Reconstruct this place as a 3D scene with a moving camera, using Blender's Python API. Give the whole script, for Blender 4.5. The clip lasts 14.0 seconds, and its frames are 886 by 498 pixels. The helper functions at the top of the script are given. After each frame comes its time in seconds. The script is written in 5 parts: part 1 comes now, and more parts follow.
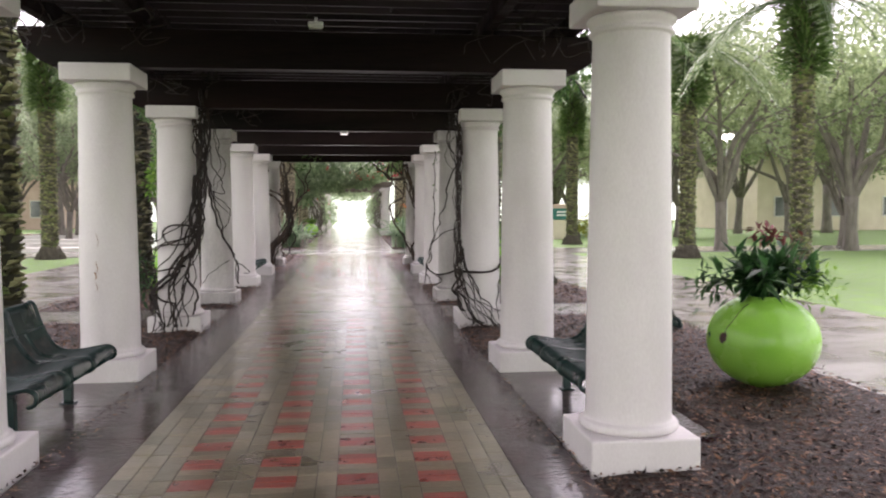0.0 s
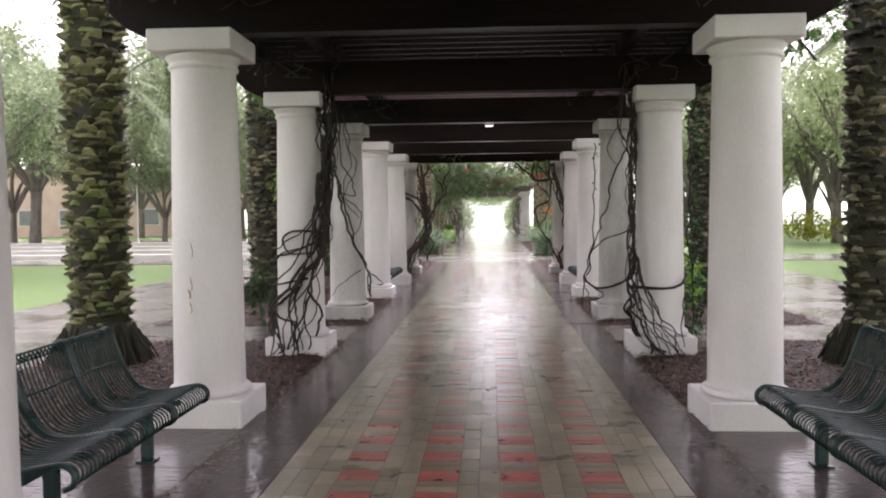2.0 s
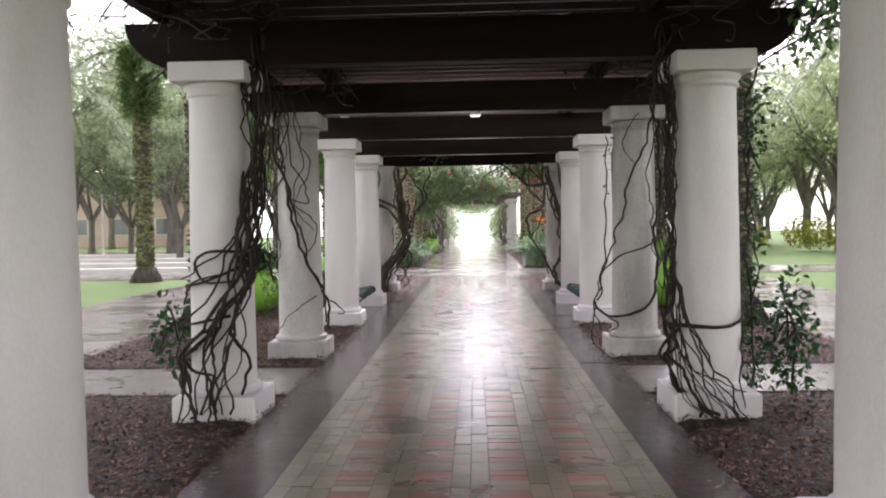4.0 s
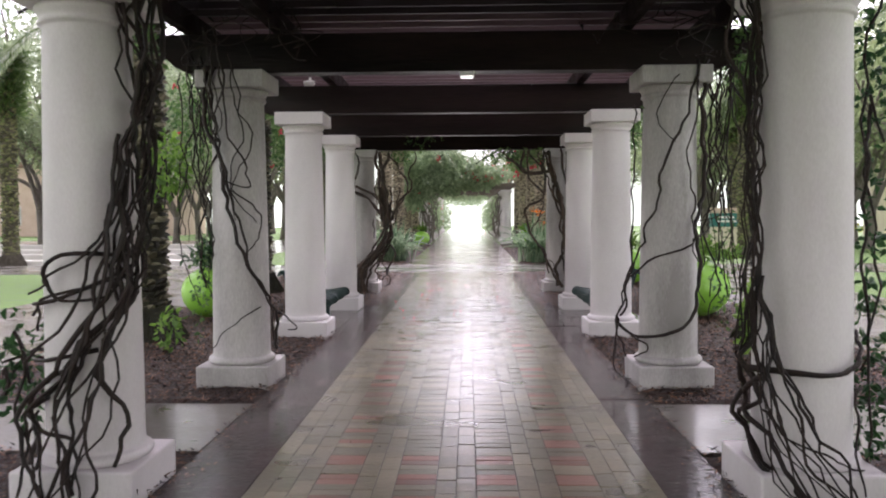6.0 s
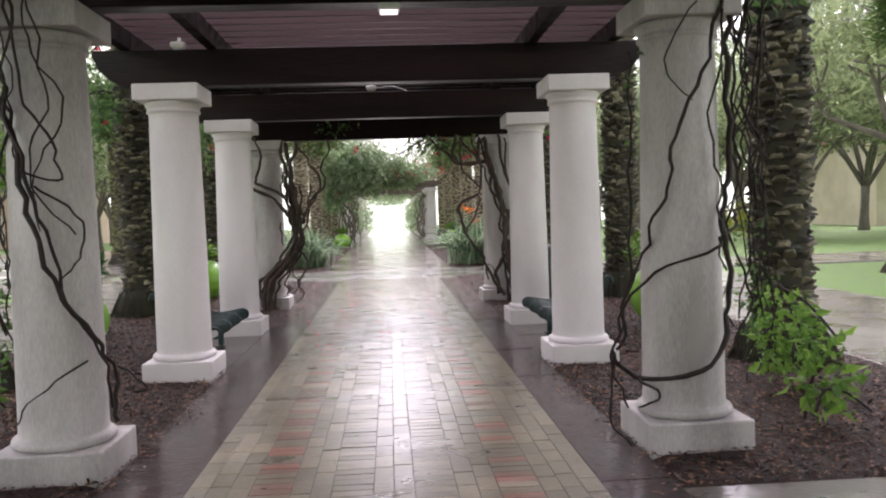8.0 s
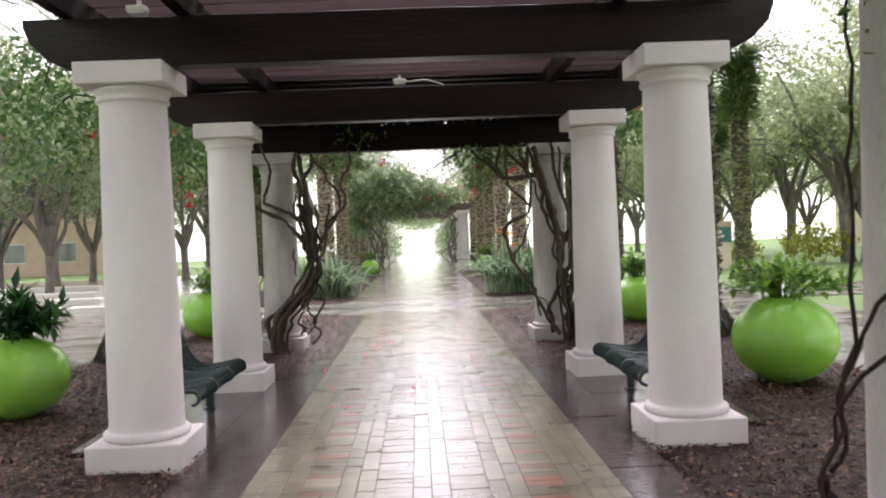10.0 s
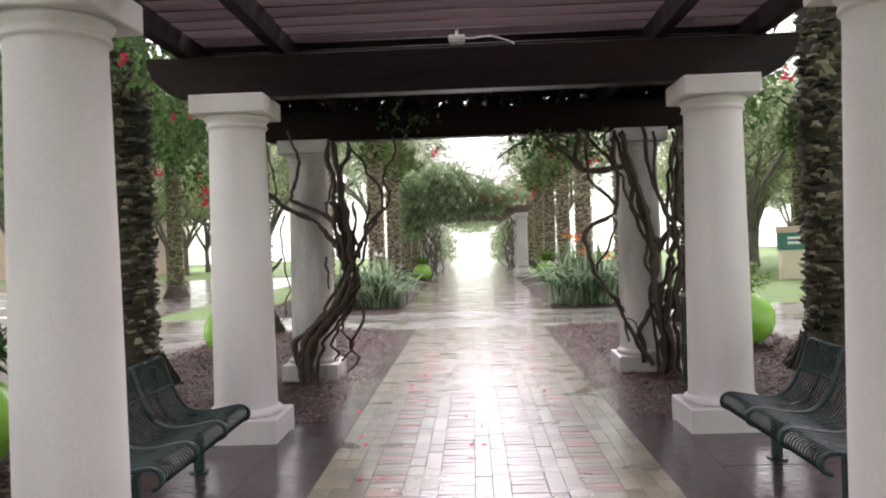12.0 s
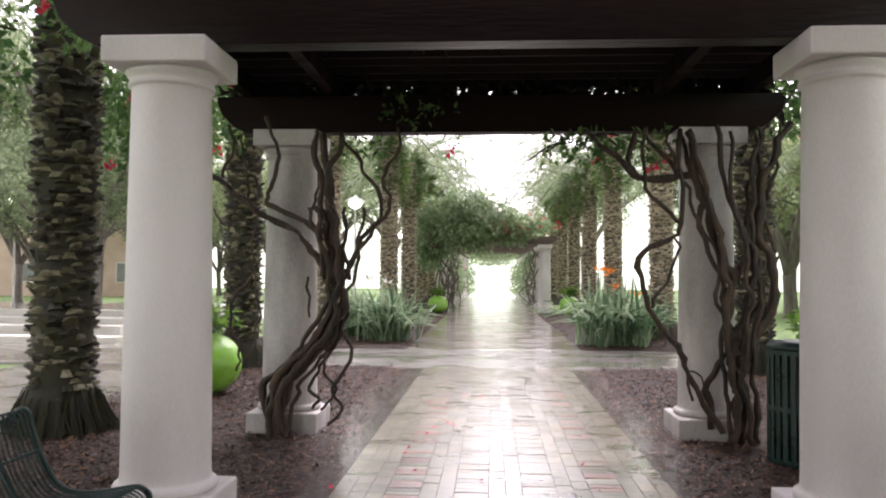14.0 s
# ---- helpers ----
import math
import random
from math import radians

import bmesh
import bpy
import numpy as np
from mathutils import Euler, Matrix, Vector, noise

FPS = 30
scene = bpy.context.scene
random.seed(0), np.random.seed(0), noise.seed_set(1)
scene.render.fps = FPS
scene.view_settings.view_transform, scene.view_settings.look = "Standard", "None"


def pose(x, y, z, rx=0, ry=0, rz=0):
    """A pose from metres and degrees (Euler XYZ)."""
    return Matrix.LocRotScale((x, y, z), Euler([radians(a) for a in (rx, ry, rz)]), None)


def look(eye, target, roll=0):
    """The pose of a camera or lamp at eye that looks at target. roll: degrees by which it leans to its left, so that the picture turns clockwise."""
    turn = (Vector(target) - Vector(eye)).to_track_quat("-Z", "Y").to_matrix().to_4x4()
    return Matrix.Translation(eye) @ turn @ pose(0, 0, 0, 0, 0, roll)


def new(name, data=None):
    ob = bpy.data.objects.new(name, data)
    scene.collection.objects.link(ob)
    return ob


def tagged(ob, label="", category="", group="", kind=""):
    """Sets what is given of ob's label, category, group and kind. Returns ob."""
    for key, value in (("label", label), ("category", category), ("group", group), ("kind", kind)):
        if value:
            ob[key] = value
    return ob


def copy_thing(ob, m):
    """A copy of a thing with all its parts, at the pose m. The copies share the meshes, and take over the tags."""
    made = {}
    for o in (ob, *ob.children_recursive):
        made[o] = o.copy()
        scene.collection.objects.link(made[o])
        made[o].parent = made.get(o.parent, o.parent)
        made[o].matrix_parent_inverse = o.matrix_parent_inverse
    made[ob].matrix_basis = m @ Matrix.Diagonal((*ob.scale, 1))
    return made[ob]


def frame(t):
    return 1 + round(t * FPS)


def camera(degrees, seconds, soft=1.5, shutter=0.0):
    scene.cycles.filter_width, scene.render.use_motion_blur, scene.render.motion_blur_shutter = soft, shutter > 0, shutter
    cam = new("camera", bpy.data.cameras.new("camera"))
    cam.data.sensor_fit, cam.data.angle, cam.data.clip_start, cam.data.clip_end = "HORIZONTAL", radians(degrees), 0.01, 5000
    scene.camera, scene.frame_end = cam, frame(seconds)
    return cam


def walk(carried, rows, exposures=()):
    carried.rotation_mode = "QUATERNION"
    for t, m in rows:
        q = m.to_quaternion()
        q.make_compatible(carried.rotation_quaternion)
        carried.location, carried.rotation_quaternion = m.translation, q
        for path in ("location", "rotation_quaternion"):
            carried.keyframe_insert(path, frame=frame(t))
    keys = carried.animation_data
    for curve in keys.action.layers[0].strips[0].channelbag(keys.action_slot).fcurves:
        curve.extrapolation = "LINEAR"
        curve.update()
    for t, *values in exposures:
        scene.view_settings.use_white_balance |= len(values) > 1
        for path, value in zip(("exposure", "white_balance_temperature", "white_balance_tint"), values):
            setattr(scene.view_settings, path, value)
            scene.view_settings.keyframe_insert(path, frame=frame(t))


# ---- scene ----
cam = camera(57.4, 14.0, 2.0, 0.3)
EXPOSURE = [(0.0, 1.57, 6500, 31.0), (1.0, 1.49, 6450, 33.0), (2.0, 1.52, 6450, 31.0), (3.0, 1.58, 6450, 31.0), (3.5, 1.59, 6400, 31.0), (6.0, 1.41, 6300, 31.0), (7.0, 1.42, 6350, 31.0), (9.5, 1.41, 6450, 26.0), (10.5, 1.54, 6500, 27.0), (12.0, 1.46, 6500, 28.0), (13.0, 1.42, 6550, 27.0), (14.0, 1.43, 6550, 27.0)]
PATH = [
    (0, (0.323, -1.07, 1.704), (0.540, 0.916, 1.605), -0.2),
    (0.5, (0.389, -0.654, 1.695), (0.468, 1.343, 1.603), -0.7),
    (1, (0.315, -0.164, 1.68), (0.263, 1.833, 1.585), -1.3),
    (1.5, (0.236, 0.391, 1.67), (0.168, 2.387, 1.565), -0.8),
    (2, (0.155, 0.972, 1.66), (0.038, 2.967, 1.577), -0.6),
    (2.5, (0.152, 1.62, 1.661), (0.016, 3.613, 1.572), -1.4),
    (3, (0.044, 2.211, 1.702), (-0.042, 4.207, 1.613), -1.0),
    (3.5, (0.111, 2.888, 1.709), (0.031, 4.885, 1.647), -0.9),
    (6, (0.151, 5.856, 1.709), (0.09, 7.853, 1.624), -0.3),
    (6.5, (0.195, 6.501, 1.68), (0.224, 8.5, 1.629), -1.1),
    (7, (0.117, 7.146, 1.694), (0.272, 9.138, 1.604), -1.2),
    (9.5, (0.092, 10.244, 1.696), (0.161, 12.242, 1.629), -2.9),
    (10, (0.051, 10.834, 1.693), (0.11, 12.833, 1.667), -2.3),
    (10.5, (0.001, 11.427, 1.71), (0.033, 13.427, 1.735), -2.5),
    (11, (-0.038, 12.037, 1.719), (-0.168, 14.033, 1.752), -2.4),
    (11.5, (-0.03, 12.615, 1.725), (-0.105, 14.613, 1.75), -3.6),
    (12, (-0.016, 13.166, 1.738), (-0.09, 15.165, 1.724), -1.9),
    (12.5, (-0.035, 13.751, 1.677), (-0.12, 15.749, 1.639), -0.7),
    (13, (0.095, 14.276, 1.684), (-0.037, 16.271, 1.658), 0.1),
    (13.5, (0.05, 14.816, 1.632), (-0.104, 16.81, 1.648), -0.1),
    (14, (-0.036, 15.383, 1.62), (-0.157, 17.379, 1.688), 0.3),
]
walk(cam, [(t, look(eye, target, roll)) for t, eye, target, roll in PATH], EXPOSURE)

# ---- world, sun, exposure ----
world = bpy.data.worlds.new("overcast_sky")
scene.world = world
world.use_nodes = True
wn, wl = world.node_tree.nodes, world.node_tree.links
sky = wn.new("ShaderNodeTexSky")
sky.sky_type, sky.sun_disc = "NISHITA", False
sky.sun_elevation, sky.sun_rotation = radians(55), radians(5)
sky.air_density, sky.dust_density = 1.0, 4.0
hsv = wn.new("ShaderNodeHueSaturation")
hsv.inputs["Saturation"].default_value = 0.12
wl.new(sky.outputs["Color"], hsv.inputs["Color"])
wl.new(hsv.outputs["Color"], wn["Background"].inputs["Color"])
wn["Background"].inputs["Strength"].default_value = 0.19
sun = new("sun", bpy.data.lights.new("sun", "SUN"))
sun.data.energy, sun.data.angle, sun.data.color = 1.1, radians(60), (1.0, 0.97, 0.93)
sun.matrix_world = look((0, 0, 30), (-math.sin(radians(5)) * 21, -math.cos(radians(5)) * 21, 0))


# ---- materials ----
def material(name, c1, c2, rough=(0.5, 0.6), scale=8.0, bump=0.1, fine=60.0, metal=0.0, stretch=(1, 1, 1), c3=None, island=0.0, per_object=0.0, spec=0.5, bump_dist=0.01):
    """Two noises mix the colours and the roughness, and give a fine relief; in world metres."""
    m = bpy.data.materials.new(name)
    m.use_nodes = True
    n, l = m.node_tree.nodes, m.node_tree.links
    b = n["Principled BSDF"]
    geo = n.new("ShaderNodeNewGeometry")
    mp = n.new("ShaderNodeMapping")
    mp.inputs["Scale"].default_value = stretch
    l.new(geo.outputs["Position"], mp.inputs["Vector"])
    big, small = n.new("ShaderNodeTexNoise"), n.new("ShaderNodeTexNoise")
    for t, s, d in ((big, scale, 5), (small, fine, 3)):
        t.inputs["Scale"].default_value, t.inputs["Detail"].default_value = s, d
        l.new(mp.outputs["Vector"], t.inputs["Vector"])
    ramp = n.new("ShaderNodeValToRGB")
    ramp.color_ramp.elements[0].position, ramp.color_ramp.elements[1].position = 0.32, 0.68
    ramp.color_ramp.elements[0].color, ramp.color_ramp.elements[1].color = (*c1, 1), (*c2, 1)
    if c3:
        e = ramp.color_ramp.elements.new(0.85)
        e.color = (*c3, 1)
    mix = n.new("ShaderNodeMath")
    mix.operation, mix.inputs[1].default_value = "MULTIPLY_ADD", 0.3
    sub = n.new("ShaderNodeMath")
    sub.operation, sub.inputs[1].default_value = "SUBTRACT", 0.15
    l.new(small.outputs["Fac"], mix.inputs[0])
    l.new(big.outputs["Fac"], sub.inputs[0])
    l.new(sub.outputs[0], mix.inputs[2])
    fac = mix.outputs[0]
    for amount, socket in ((island, geo.outputs["Random Per Island"]), (per_object, n.new("ShaderNodeObjectInfo").outputs["Random"])):
        if amount:
            a = n.new("ShaderNodeMath")
            a.operation, a.inputs[1].default_value = "MULTIPLY_ADD", amount
            l.new(socket, a.inputs[0])
            s = n.new("ShaderNodeMath")
            s.operation, s.inputs[1].default_value = "SUBTRACT", amount / 2
            l.new(fac, s.inputs[0])
            l.new(s.outputs[0], a.inputs[2])
            fac = a.outputs[0]
    l.new(fac, ramp.inputs["Fac"])
    l.new(ramp.outputs["Color"], b.inputs["Base Color"])
    mr = n.new("ShaderNodeMapRange")
    mr.inputs["From Min"].default_value, mr.inputs["From Max"].default_value = 0.35, 0.65
    mr.inputs["To Min"].default_value, mr.inputs["To Max"].default_value = rough
    l.new(big.outputs["Fac"], mr.inputs["Value"])
    l.new(mr.outputs["Result"], b.inputs["Roughness"])
    bp = n.new("ShaderNodeBump")
    bp.inputs["Strength"].default_value, bp.inputs["Distance"].default_value = bump, bump_dist
    l.new(small.outputs["Fac"], bp.inputs["Height"])
    l.new(bp.outputs["Normal"], b.inputs["Normal"])
    b.inputs["Metallic"].default_value = metal
    b.inputs["Specular IOR Level"].default_value = spec
    return m


def leafy(name, c1, c2, rough=0.4):
    m = material(name, c1, c2, (rough, rough + 0.2), 1.3, 0.05, 40, island=0.7)
    m.node_tree.nodes["Principled BSDF"].inputs["Subsurface Weight"].default_value = 0.0
    n, l = m.node_tree.nodes, m.node_tree.links
    tr = n.new("ShaderNodeBsdfTranslucent")
    mx = n.new("ShaderNodeMixShader")
    mx.inputs[0].default_value = 0.5
    l.new(n["Color Ramp"].outputs["Color"], tr.inputs["Color"])
    l.new(n["Principled BSDF"].outputs[0], mx.inputs[1])
    l.new(tr.outputs[0], mx.inputs[2])
    l.new(mx.outputs[0], n["Material Output"].inputs["Surface"])
    return m


def wet(m, lo, hi, scale=4.0, ior=1.4, swell=0.95):
    """A film of rain water over a material: a clear coat, smooth in the puddled patches, with fine ripples."""
    n, l = m.node_tree.nodes, m.node_tree.links
    b, geo = n["Principled BSDF"], n["Geometry"]
    pool, ripple = n.new("ShaderNodeTexNoise"), n.new("ShaderNodeTexNoise")
    mp = n.new("ShaderNodeMapping")
    mp.inputs["Scale"].default_value = (0.45, 1.0, 1.0)
    l.new(geo.outputs["Position"], mp.inputs["Vector"])
    for t, sc, d in ((pool, scale, 4), (ripple, 30.0, 3)):
        t.inputs["Scale"].default_value, t.inputs["Detail"].default_value = sc, d
        l.new(mp.outputs["Vector"], t.inputs["Vector"])
    mr = n.new("ShaderNodeMapRange")
    mr.inputs["From Min"].default_value, mr.inputs["From Max"].default_value = 0.4, 0.62
    mr.inputs["To Min"].default_value, mr.inputs["To Max"].default_value = lo, hi
    l.new(pool.outputs["Fac"], mr.inputs["Value"])
    l.new(mr.outputs["Result"], b.inputs["Coat Roughness"])
    bp = n.new("ShaderNodeBump")
    bp.inputs["Strength"].default_value, bp.inputs["Distance"].default_value = swell, 0.004
    l.new(ripple.outputs["Fac"], bp.inputs["Height"])
    l.new(bp.outputs["Normal"], b.inputs["Coat Normal"])
    b.inputs["Coat Weight"].default_value, b.inputs["Coat IOR"].default_value = 1.0, ior
    return m


M_WHITE = material("white_painted_stucco", (0.575, 0.53, 0.54), (0.75, 0.71, 0.722), (0.45, 0.6), 1.1, 0.05, 90, stretch=(1, 1, 0.4))
# Column stucco greyer and more mottled than M_WHITE, streaked vertically.
M_MOTTLED = material("mottled_grey_stucco", (0.27, 0.25, 0.245), (0.56, 0.53, 0.53), (0.45, 0.65), 2.4, 0.15, 70, stretch=(1, 1, 0.3), c3=(0.66, 0.63, 0.63))
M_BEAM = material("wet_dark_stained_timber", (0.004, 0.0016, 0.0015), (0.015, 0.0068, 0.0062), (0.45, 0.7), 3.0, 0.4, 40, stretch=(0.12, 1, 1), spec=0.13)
# Lit copy of M_BEAM for the open bays; the light is in its colour.
M_BEAMLIT = material("lit_brown_timber", (0.0045, 0.002, 0.0019), (0.019, 0.0095, 0.009), (0.3, 0.6), 3.0, 0.6, 40, stretch=(0.12, 1, 1), spec=0.2)
# Far arbour beams, much paler than the near ones.
M_BEAMFAR = material("pale_brown_timber", (0.10, 0.075, 0.066), (0.20, 0.155, 0.14), (0.5, 0.7), 3.0, 0.4, 40, stretch=(0.12, 1, 1))
# Slats under the thatch: its shade is put into the colour.
M_SLATSHADE = material("shaded_wet_slat", (0.005, 0.0027, 0.0027), (0.026, 0.015, 0.016), (0.35, 0.6), 3.0, 0.35, 40, stretch=(0.12, 1, 1), island=0.3)
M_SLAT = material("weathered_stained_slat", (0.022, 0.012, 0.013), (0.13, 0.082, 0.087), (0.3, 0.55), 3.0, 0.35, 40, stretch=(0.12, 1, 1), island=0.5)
M_TAN = wet(material("wet_tan_paver", (0.14, 0.12, 0.078), (0.285, 0.245, 0.168), (0.25, 0.45), 1.9, 0.5, 40, stretch=(0.6, 1, 1), island=0.3, per_object=0.3, bump_dist=0.004, spec=0.4), 0.035, 0.15, 4.0, 1.44)
# Farther red pavers, dulled in colour for the glare on the wet film.
M_REDDULL = wet(material("glare_dulled_red_paver", (0.15, 0.078, 0.055), (0.29, 0.122, 0.087), (0.25, 0.45), 1.9, 0.5, 40, stretch=(0.6, 1, 1), island=0.4, bump_dist=0.004, spec=0.35), 0.04, 0.19, 4.0, 1.45)
M_RED = wet(material("wet_red_paver", (0.22, 0.045, 0.032), (0.40, 0.095, 0.068), (0.25, 0.45), 7.0, 0.5, 40, island=0.3, per_object=0.3, bump_dist=0.004, spec=0.35), 0.05, 0.22, 4.0, 1.36)
M_DARK = wet(material("wet_purple_brown_paver", (0.013, 0.0055, 0.0065), (0.046, 0.019, 0.022), (0.35, 0.55), 2.4, 0.8, 14, stretch=(1, 0.6, 1), island=0.08, bump_dist=0.008, spec=0.12), 0.02, 0.10, 5.0, 1.30, 1.0)
M_BED = material("wet_sand_joint", (0.014, 0.012, 0.0095), (0.045, 0.038, 0.03), (0.4, 0.7), 6, 0.3, 80)
M_MULCH = material("wet_brown_mulch", (0.010, 0.0045, 0.003), (0.042, 0.019, 0.012), (0.45, 0.8), 14, 1.0, 60, bump_dist=0.03, spec=0.25)
M_CHIP = material("bark_chip", (0.009, 0.004, 0.0028), (0.058, 0.024, 0.015), (0.4, 0.7), 9, 0.4, 80, island=1.5, spec=0.2, c3=(0.22, 0.125, 0.08))
M_CONC = wet(material("wet_grey_concrete", (0.19, 0.175, 0.16), (0.27, 0.255, 0.235), (0.2, 0.4), 0.8, 0.15, 30, bump_dist=0.004), 0.06, 0.22, 3.0)
M_PINK = wet(material("wet_pinkish_pavers", (0.19, 0.155, 0.135), (0.29, 0.245, 0.22), (0.2, 0.34), 0.9, 0.2, 25, bump_dist=0.004), 0.08, 0.2, 3.0)
M_STEP = material("pale_cast_stone", (0.55, 0.53, 0.49), (0.68, 0.66, 0.62), (0.3, 0.5), 1.2, 0.1, 50)
M_GRASS = material("wet_lawn", (0.075, 0.15, 0.03), (0.14, 0.25, 0.055), (0.6, 0.9), 2.5, 1.0, 45, c3=(0.21, 0.33, 0.09), bump_dist=0.04)
M_GREEN = material("dark_green_coated_steel", (0.003, 0.017, 0.016), (0.0065, 0.031, 0.028), (0.25, 0.4), 5, 0.05, 100, spec=0.4)
M_LIME = material("glossy_lime_glaze", (0.20, 0.47, 0.05), (0.26, 0.54, 0.075), (0.18, 0.3), 2, 0.02, 60)
M_SOIL = material("potting_soil", (0.02, 0.014, 0.01), (0.05, 0.035, 0.025), (0.7, 0.9), 20, 0.8, 80)
M_VINE = material("wet_vine_bark", (0.007, 0.0045, 0.004), (0.034, 0.021, 0.017), (0.45, 0.7), 12, 0.9, 90, stretch=(1, 1, 0.3), spec=0.3)
M_PALM = material("mossy_palm_boot", (0.05, 0.05, 0.02), (0.25, 0.245, 0.115), (0.45, 0.8), 3.5, 0.7, 40, island=0.65, c3=(0.12, 0.18, 0.045), bump_dist=0.02)
# Dark boots of backlit palms: part of the shade is in the colour.
M_PALMDARK = material("wet_dark_boot_shaded", (0.015, 0.013, 0.007), (0.10, 0.088, 0.05), (0.4, 0.75), 3.5, 0.7, 40, island=0.7, bump_dist=0.02, c3=(0.22, 0.20, 0.13))
# Tan boots lightened further, with distant mist in the colour.
M_PALMTAN = material("mist_paled_tan_boot", (0.24, 0.20, 0.14), (0.46, 0.39, 0.29), (0.5, 0.8), 3.5, 0.7, 40, island=0.5, bump_dist=0.02)
M_TRUNKVINE = material("gnarled_brown_vine_bark", (0.012, 0.008, 0.006), (0.085, 0.055, 0.04), (0.45, 0.75), 9, 1.0, 45, stretch=(1, 1, 0.25), spec=0.35, bump_dist=0.02)
M_CROSS = wet(material("wet_tan_concrete", (0.055, 0.046, 0.038), (0.115, 0.098, 0.08), (0.25, 0.44), 2.2, 0.4, 26, bump_dist=0.006), 0.03, 0.14, 6.0, 1.33, 1.0)
M_PALMCORE = material("dark_mossy_palm_fibre", (0.010, 0.010, 0.005), (0.042, 0.040, 0.02), (0.7, 1.0), 8, 0.8, 60)
M_BARK = material("grey_brown_bark", (0.11, 0.095, 0.08), (0.22, 0.195, 0.17), (0.6, 0.85), 6, 0.8, 40, stretch=(1, 1, 0.3), bump_dist=0.02)
M_LEAF = leafy("bougainvillea_leaf", (0.05, 0.12, 0.035), (0.13, 0.23, 0.07))
# Far leaf, frond and fibre: rain mist is put into these paler colours.
M_FARLEAF = leafy("mist_paled_bougainvillea_leaf", (0.23, 0.32, 0.18), (0.40, 0.50, 0.31), 0.45)
M_FARFROND = leafy("mist_paled_palm_leaflet", (0.17, 0.23, 0.13), (0.32, 0.38, 0.24), 0.35)
M_FARCORE = material("mist_greyed_palm_fibre", (0.06, 0.052, 0.04), (0.14, 0.12, 0.095), (0.8, 1.0), 8, 0.8, 60)
M_PALEOAK = leafy("light_oak_leaf", (0.18, 0.24, 0.115), (0.33, 0.40, 0.205), 0.5)
# Lightened well past leaf green: mist is put into the colour.
M_OAK = leafy("oak_leaf", (0.18, 0.24, 0.135), (0.33, 0.40, 0.235), 0.5)
M_FROND = leafy("palm_leaflet", (0.08, 0.15, 0.055), (0.19, 0.28, 0.12), 0.35)
M_FERN = leafy("fern_leaf", (0.07, 0.14, 0.035), (0.18, 0.27, 0.085), 0.4)
M_DARKLEAF = leafy("dark_glossy_leaf", (0.012, 0.045, 0.015), (0.035, 0.10, 0.03), 0.25)
M_LIGHTLEAF = leafy("light_green_leaf", (0.09, 0.20, 0.03), (0.20, 0.36, 0.06), 0.35)
M_FLOWER = leafy("red_bract", (0.55, 0.03, 0.06), (0.75, 0.06, 0.12), 0.5)
M_ORANGE = leafy("orange_petal", (0.8, 0.15, 0.02), (0.9, 0.28, 0.04), 0.5)
M_MAT = material("dead_vine_thatch", (0.008, 0.006, 0.005), (0.03, 0.02, 0.016), (0.6, 0.9), 10, 0.6, 60, island=0.6)
M_TEAL = material("teal_sign_panel", (0.01, 0.14, 0.12), (0.015, 0.17, 0.145), (0.35, 0.5), 3, 0.02, 60)
M_CREAM = material("cream_stucco", (0.60, 0.53, 0.40), (0.70, 0.63, 0.50), (0.6, 0.8), 1.0, 0.1, 40)
# Terracotta paled: distant mist is put into the colour.
M_TERRA = material("terracotta_stucco", (0.50, 0.36, 0.28), (0.60, 0.46, 0.38), (0.6, 0.8), 1.0, 0.1, 40)
M_ROOF = material("brown_roof_tile", (0.16, 0.09, 0.06), (0.26, 0.16, 0.11), (0.5, 0.7), 3, 0.4, 20)
# Panes lightened: the mist before them is put into the grey.
M_GLASS = material("mist_greyed_glass", (0.10, 0.11, 0.11), (0.16, 0.17, 0.17), (0.08, 0.15), 1, 0.0, 10)
M_PLASTIC = material("white_lamp_housing", (0.7, 0.7, 0.68), (0.8, 0.8, 0.78), (0.4, 0.5), 4, 0.02, 50)
M_BLACK = material("black_steel", (0.01, 0.012, 0.012), (0.025, 0.027, 0.027), (0.3, 0.5), 5, 0.05, 80)
M_RUST = material("rust_stain", (0.22, 0.10, 0.05), (0.36, 0.22, 0.14), (0.5, 0.7), 20, 0.2, 80)


def glow(name, colour, strength):
    m = bpy.data.materials.new(name)
    m.use_nodes = True
    b = m.node_tree.nodes["Principled BSDF"]
    b.inputs["Base Color"].default_value = (*colour, 1)
    b.inputs["Emission Color"].default_value = (*colour, 1)
    b.inputs["Emission Strength"].default_value = strength
    return m


M_LAMP = glow("lit_lamp_diffuser", (1.0, 0.97, 0.9), 3.0)
M_DIMLAMP = glow("dim_lamp_diffuser", (1.0, 0.97, 0.9), 0.5)


# ---- mesh helpers ----
def mesh_of(name, bm, mat, smooth=False):
    me = bpy.data.meshes.new(name)
    bm.to_mesh(me)
    bm.free()
    for m in mat if isinstance(mat, (list, tuple)) else [mat]:
        me.materials.append(m)
    if smooth:
        me.polygons.foreach_set("use_smooth", [True] * len(me.polygons))
    return me


def part(name, bm, mat, parent=None, label="", smooth=False):
    """Links a bmesh as one mesh object under a thing or a part."""
    ob = new(name, mesh_of(name, bm, mat, smooth))
    ob.parent = parent
    return tagged(ob, label)


def thing(name, label, category, group="", kind="", at=None):
    ob = tagged(new(name), label, category, group, kind)
    if at is not None:
        ob.matrix_world = at
    return ob


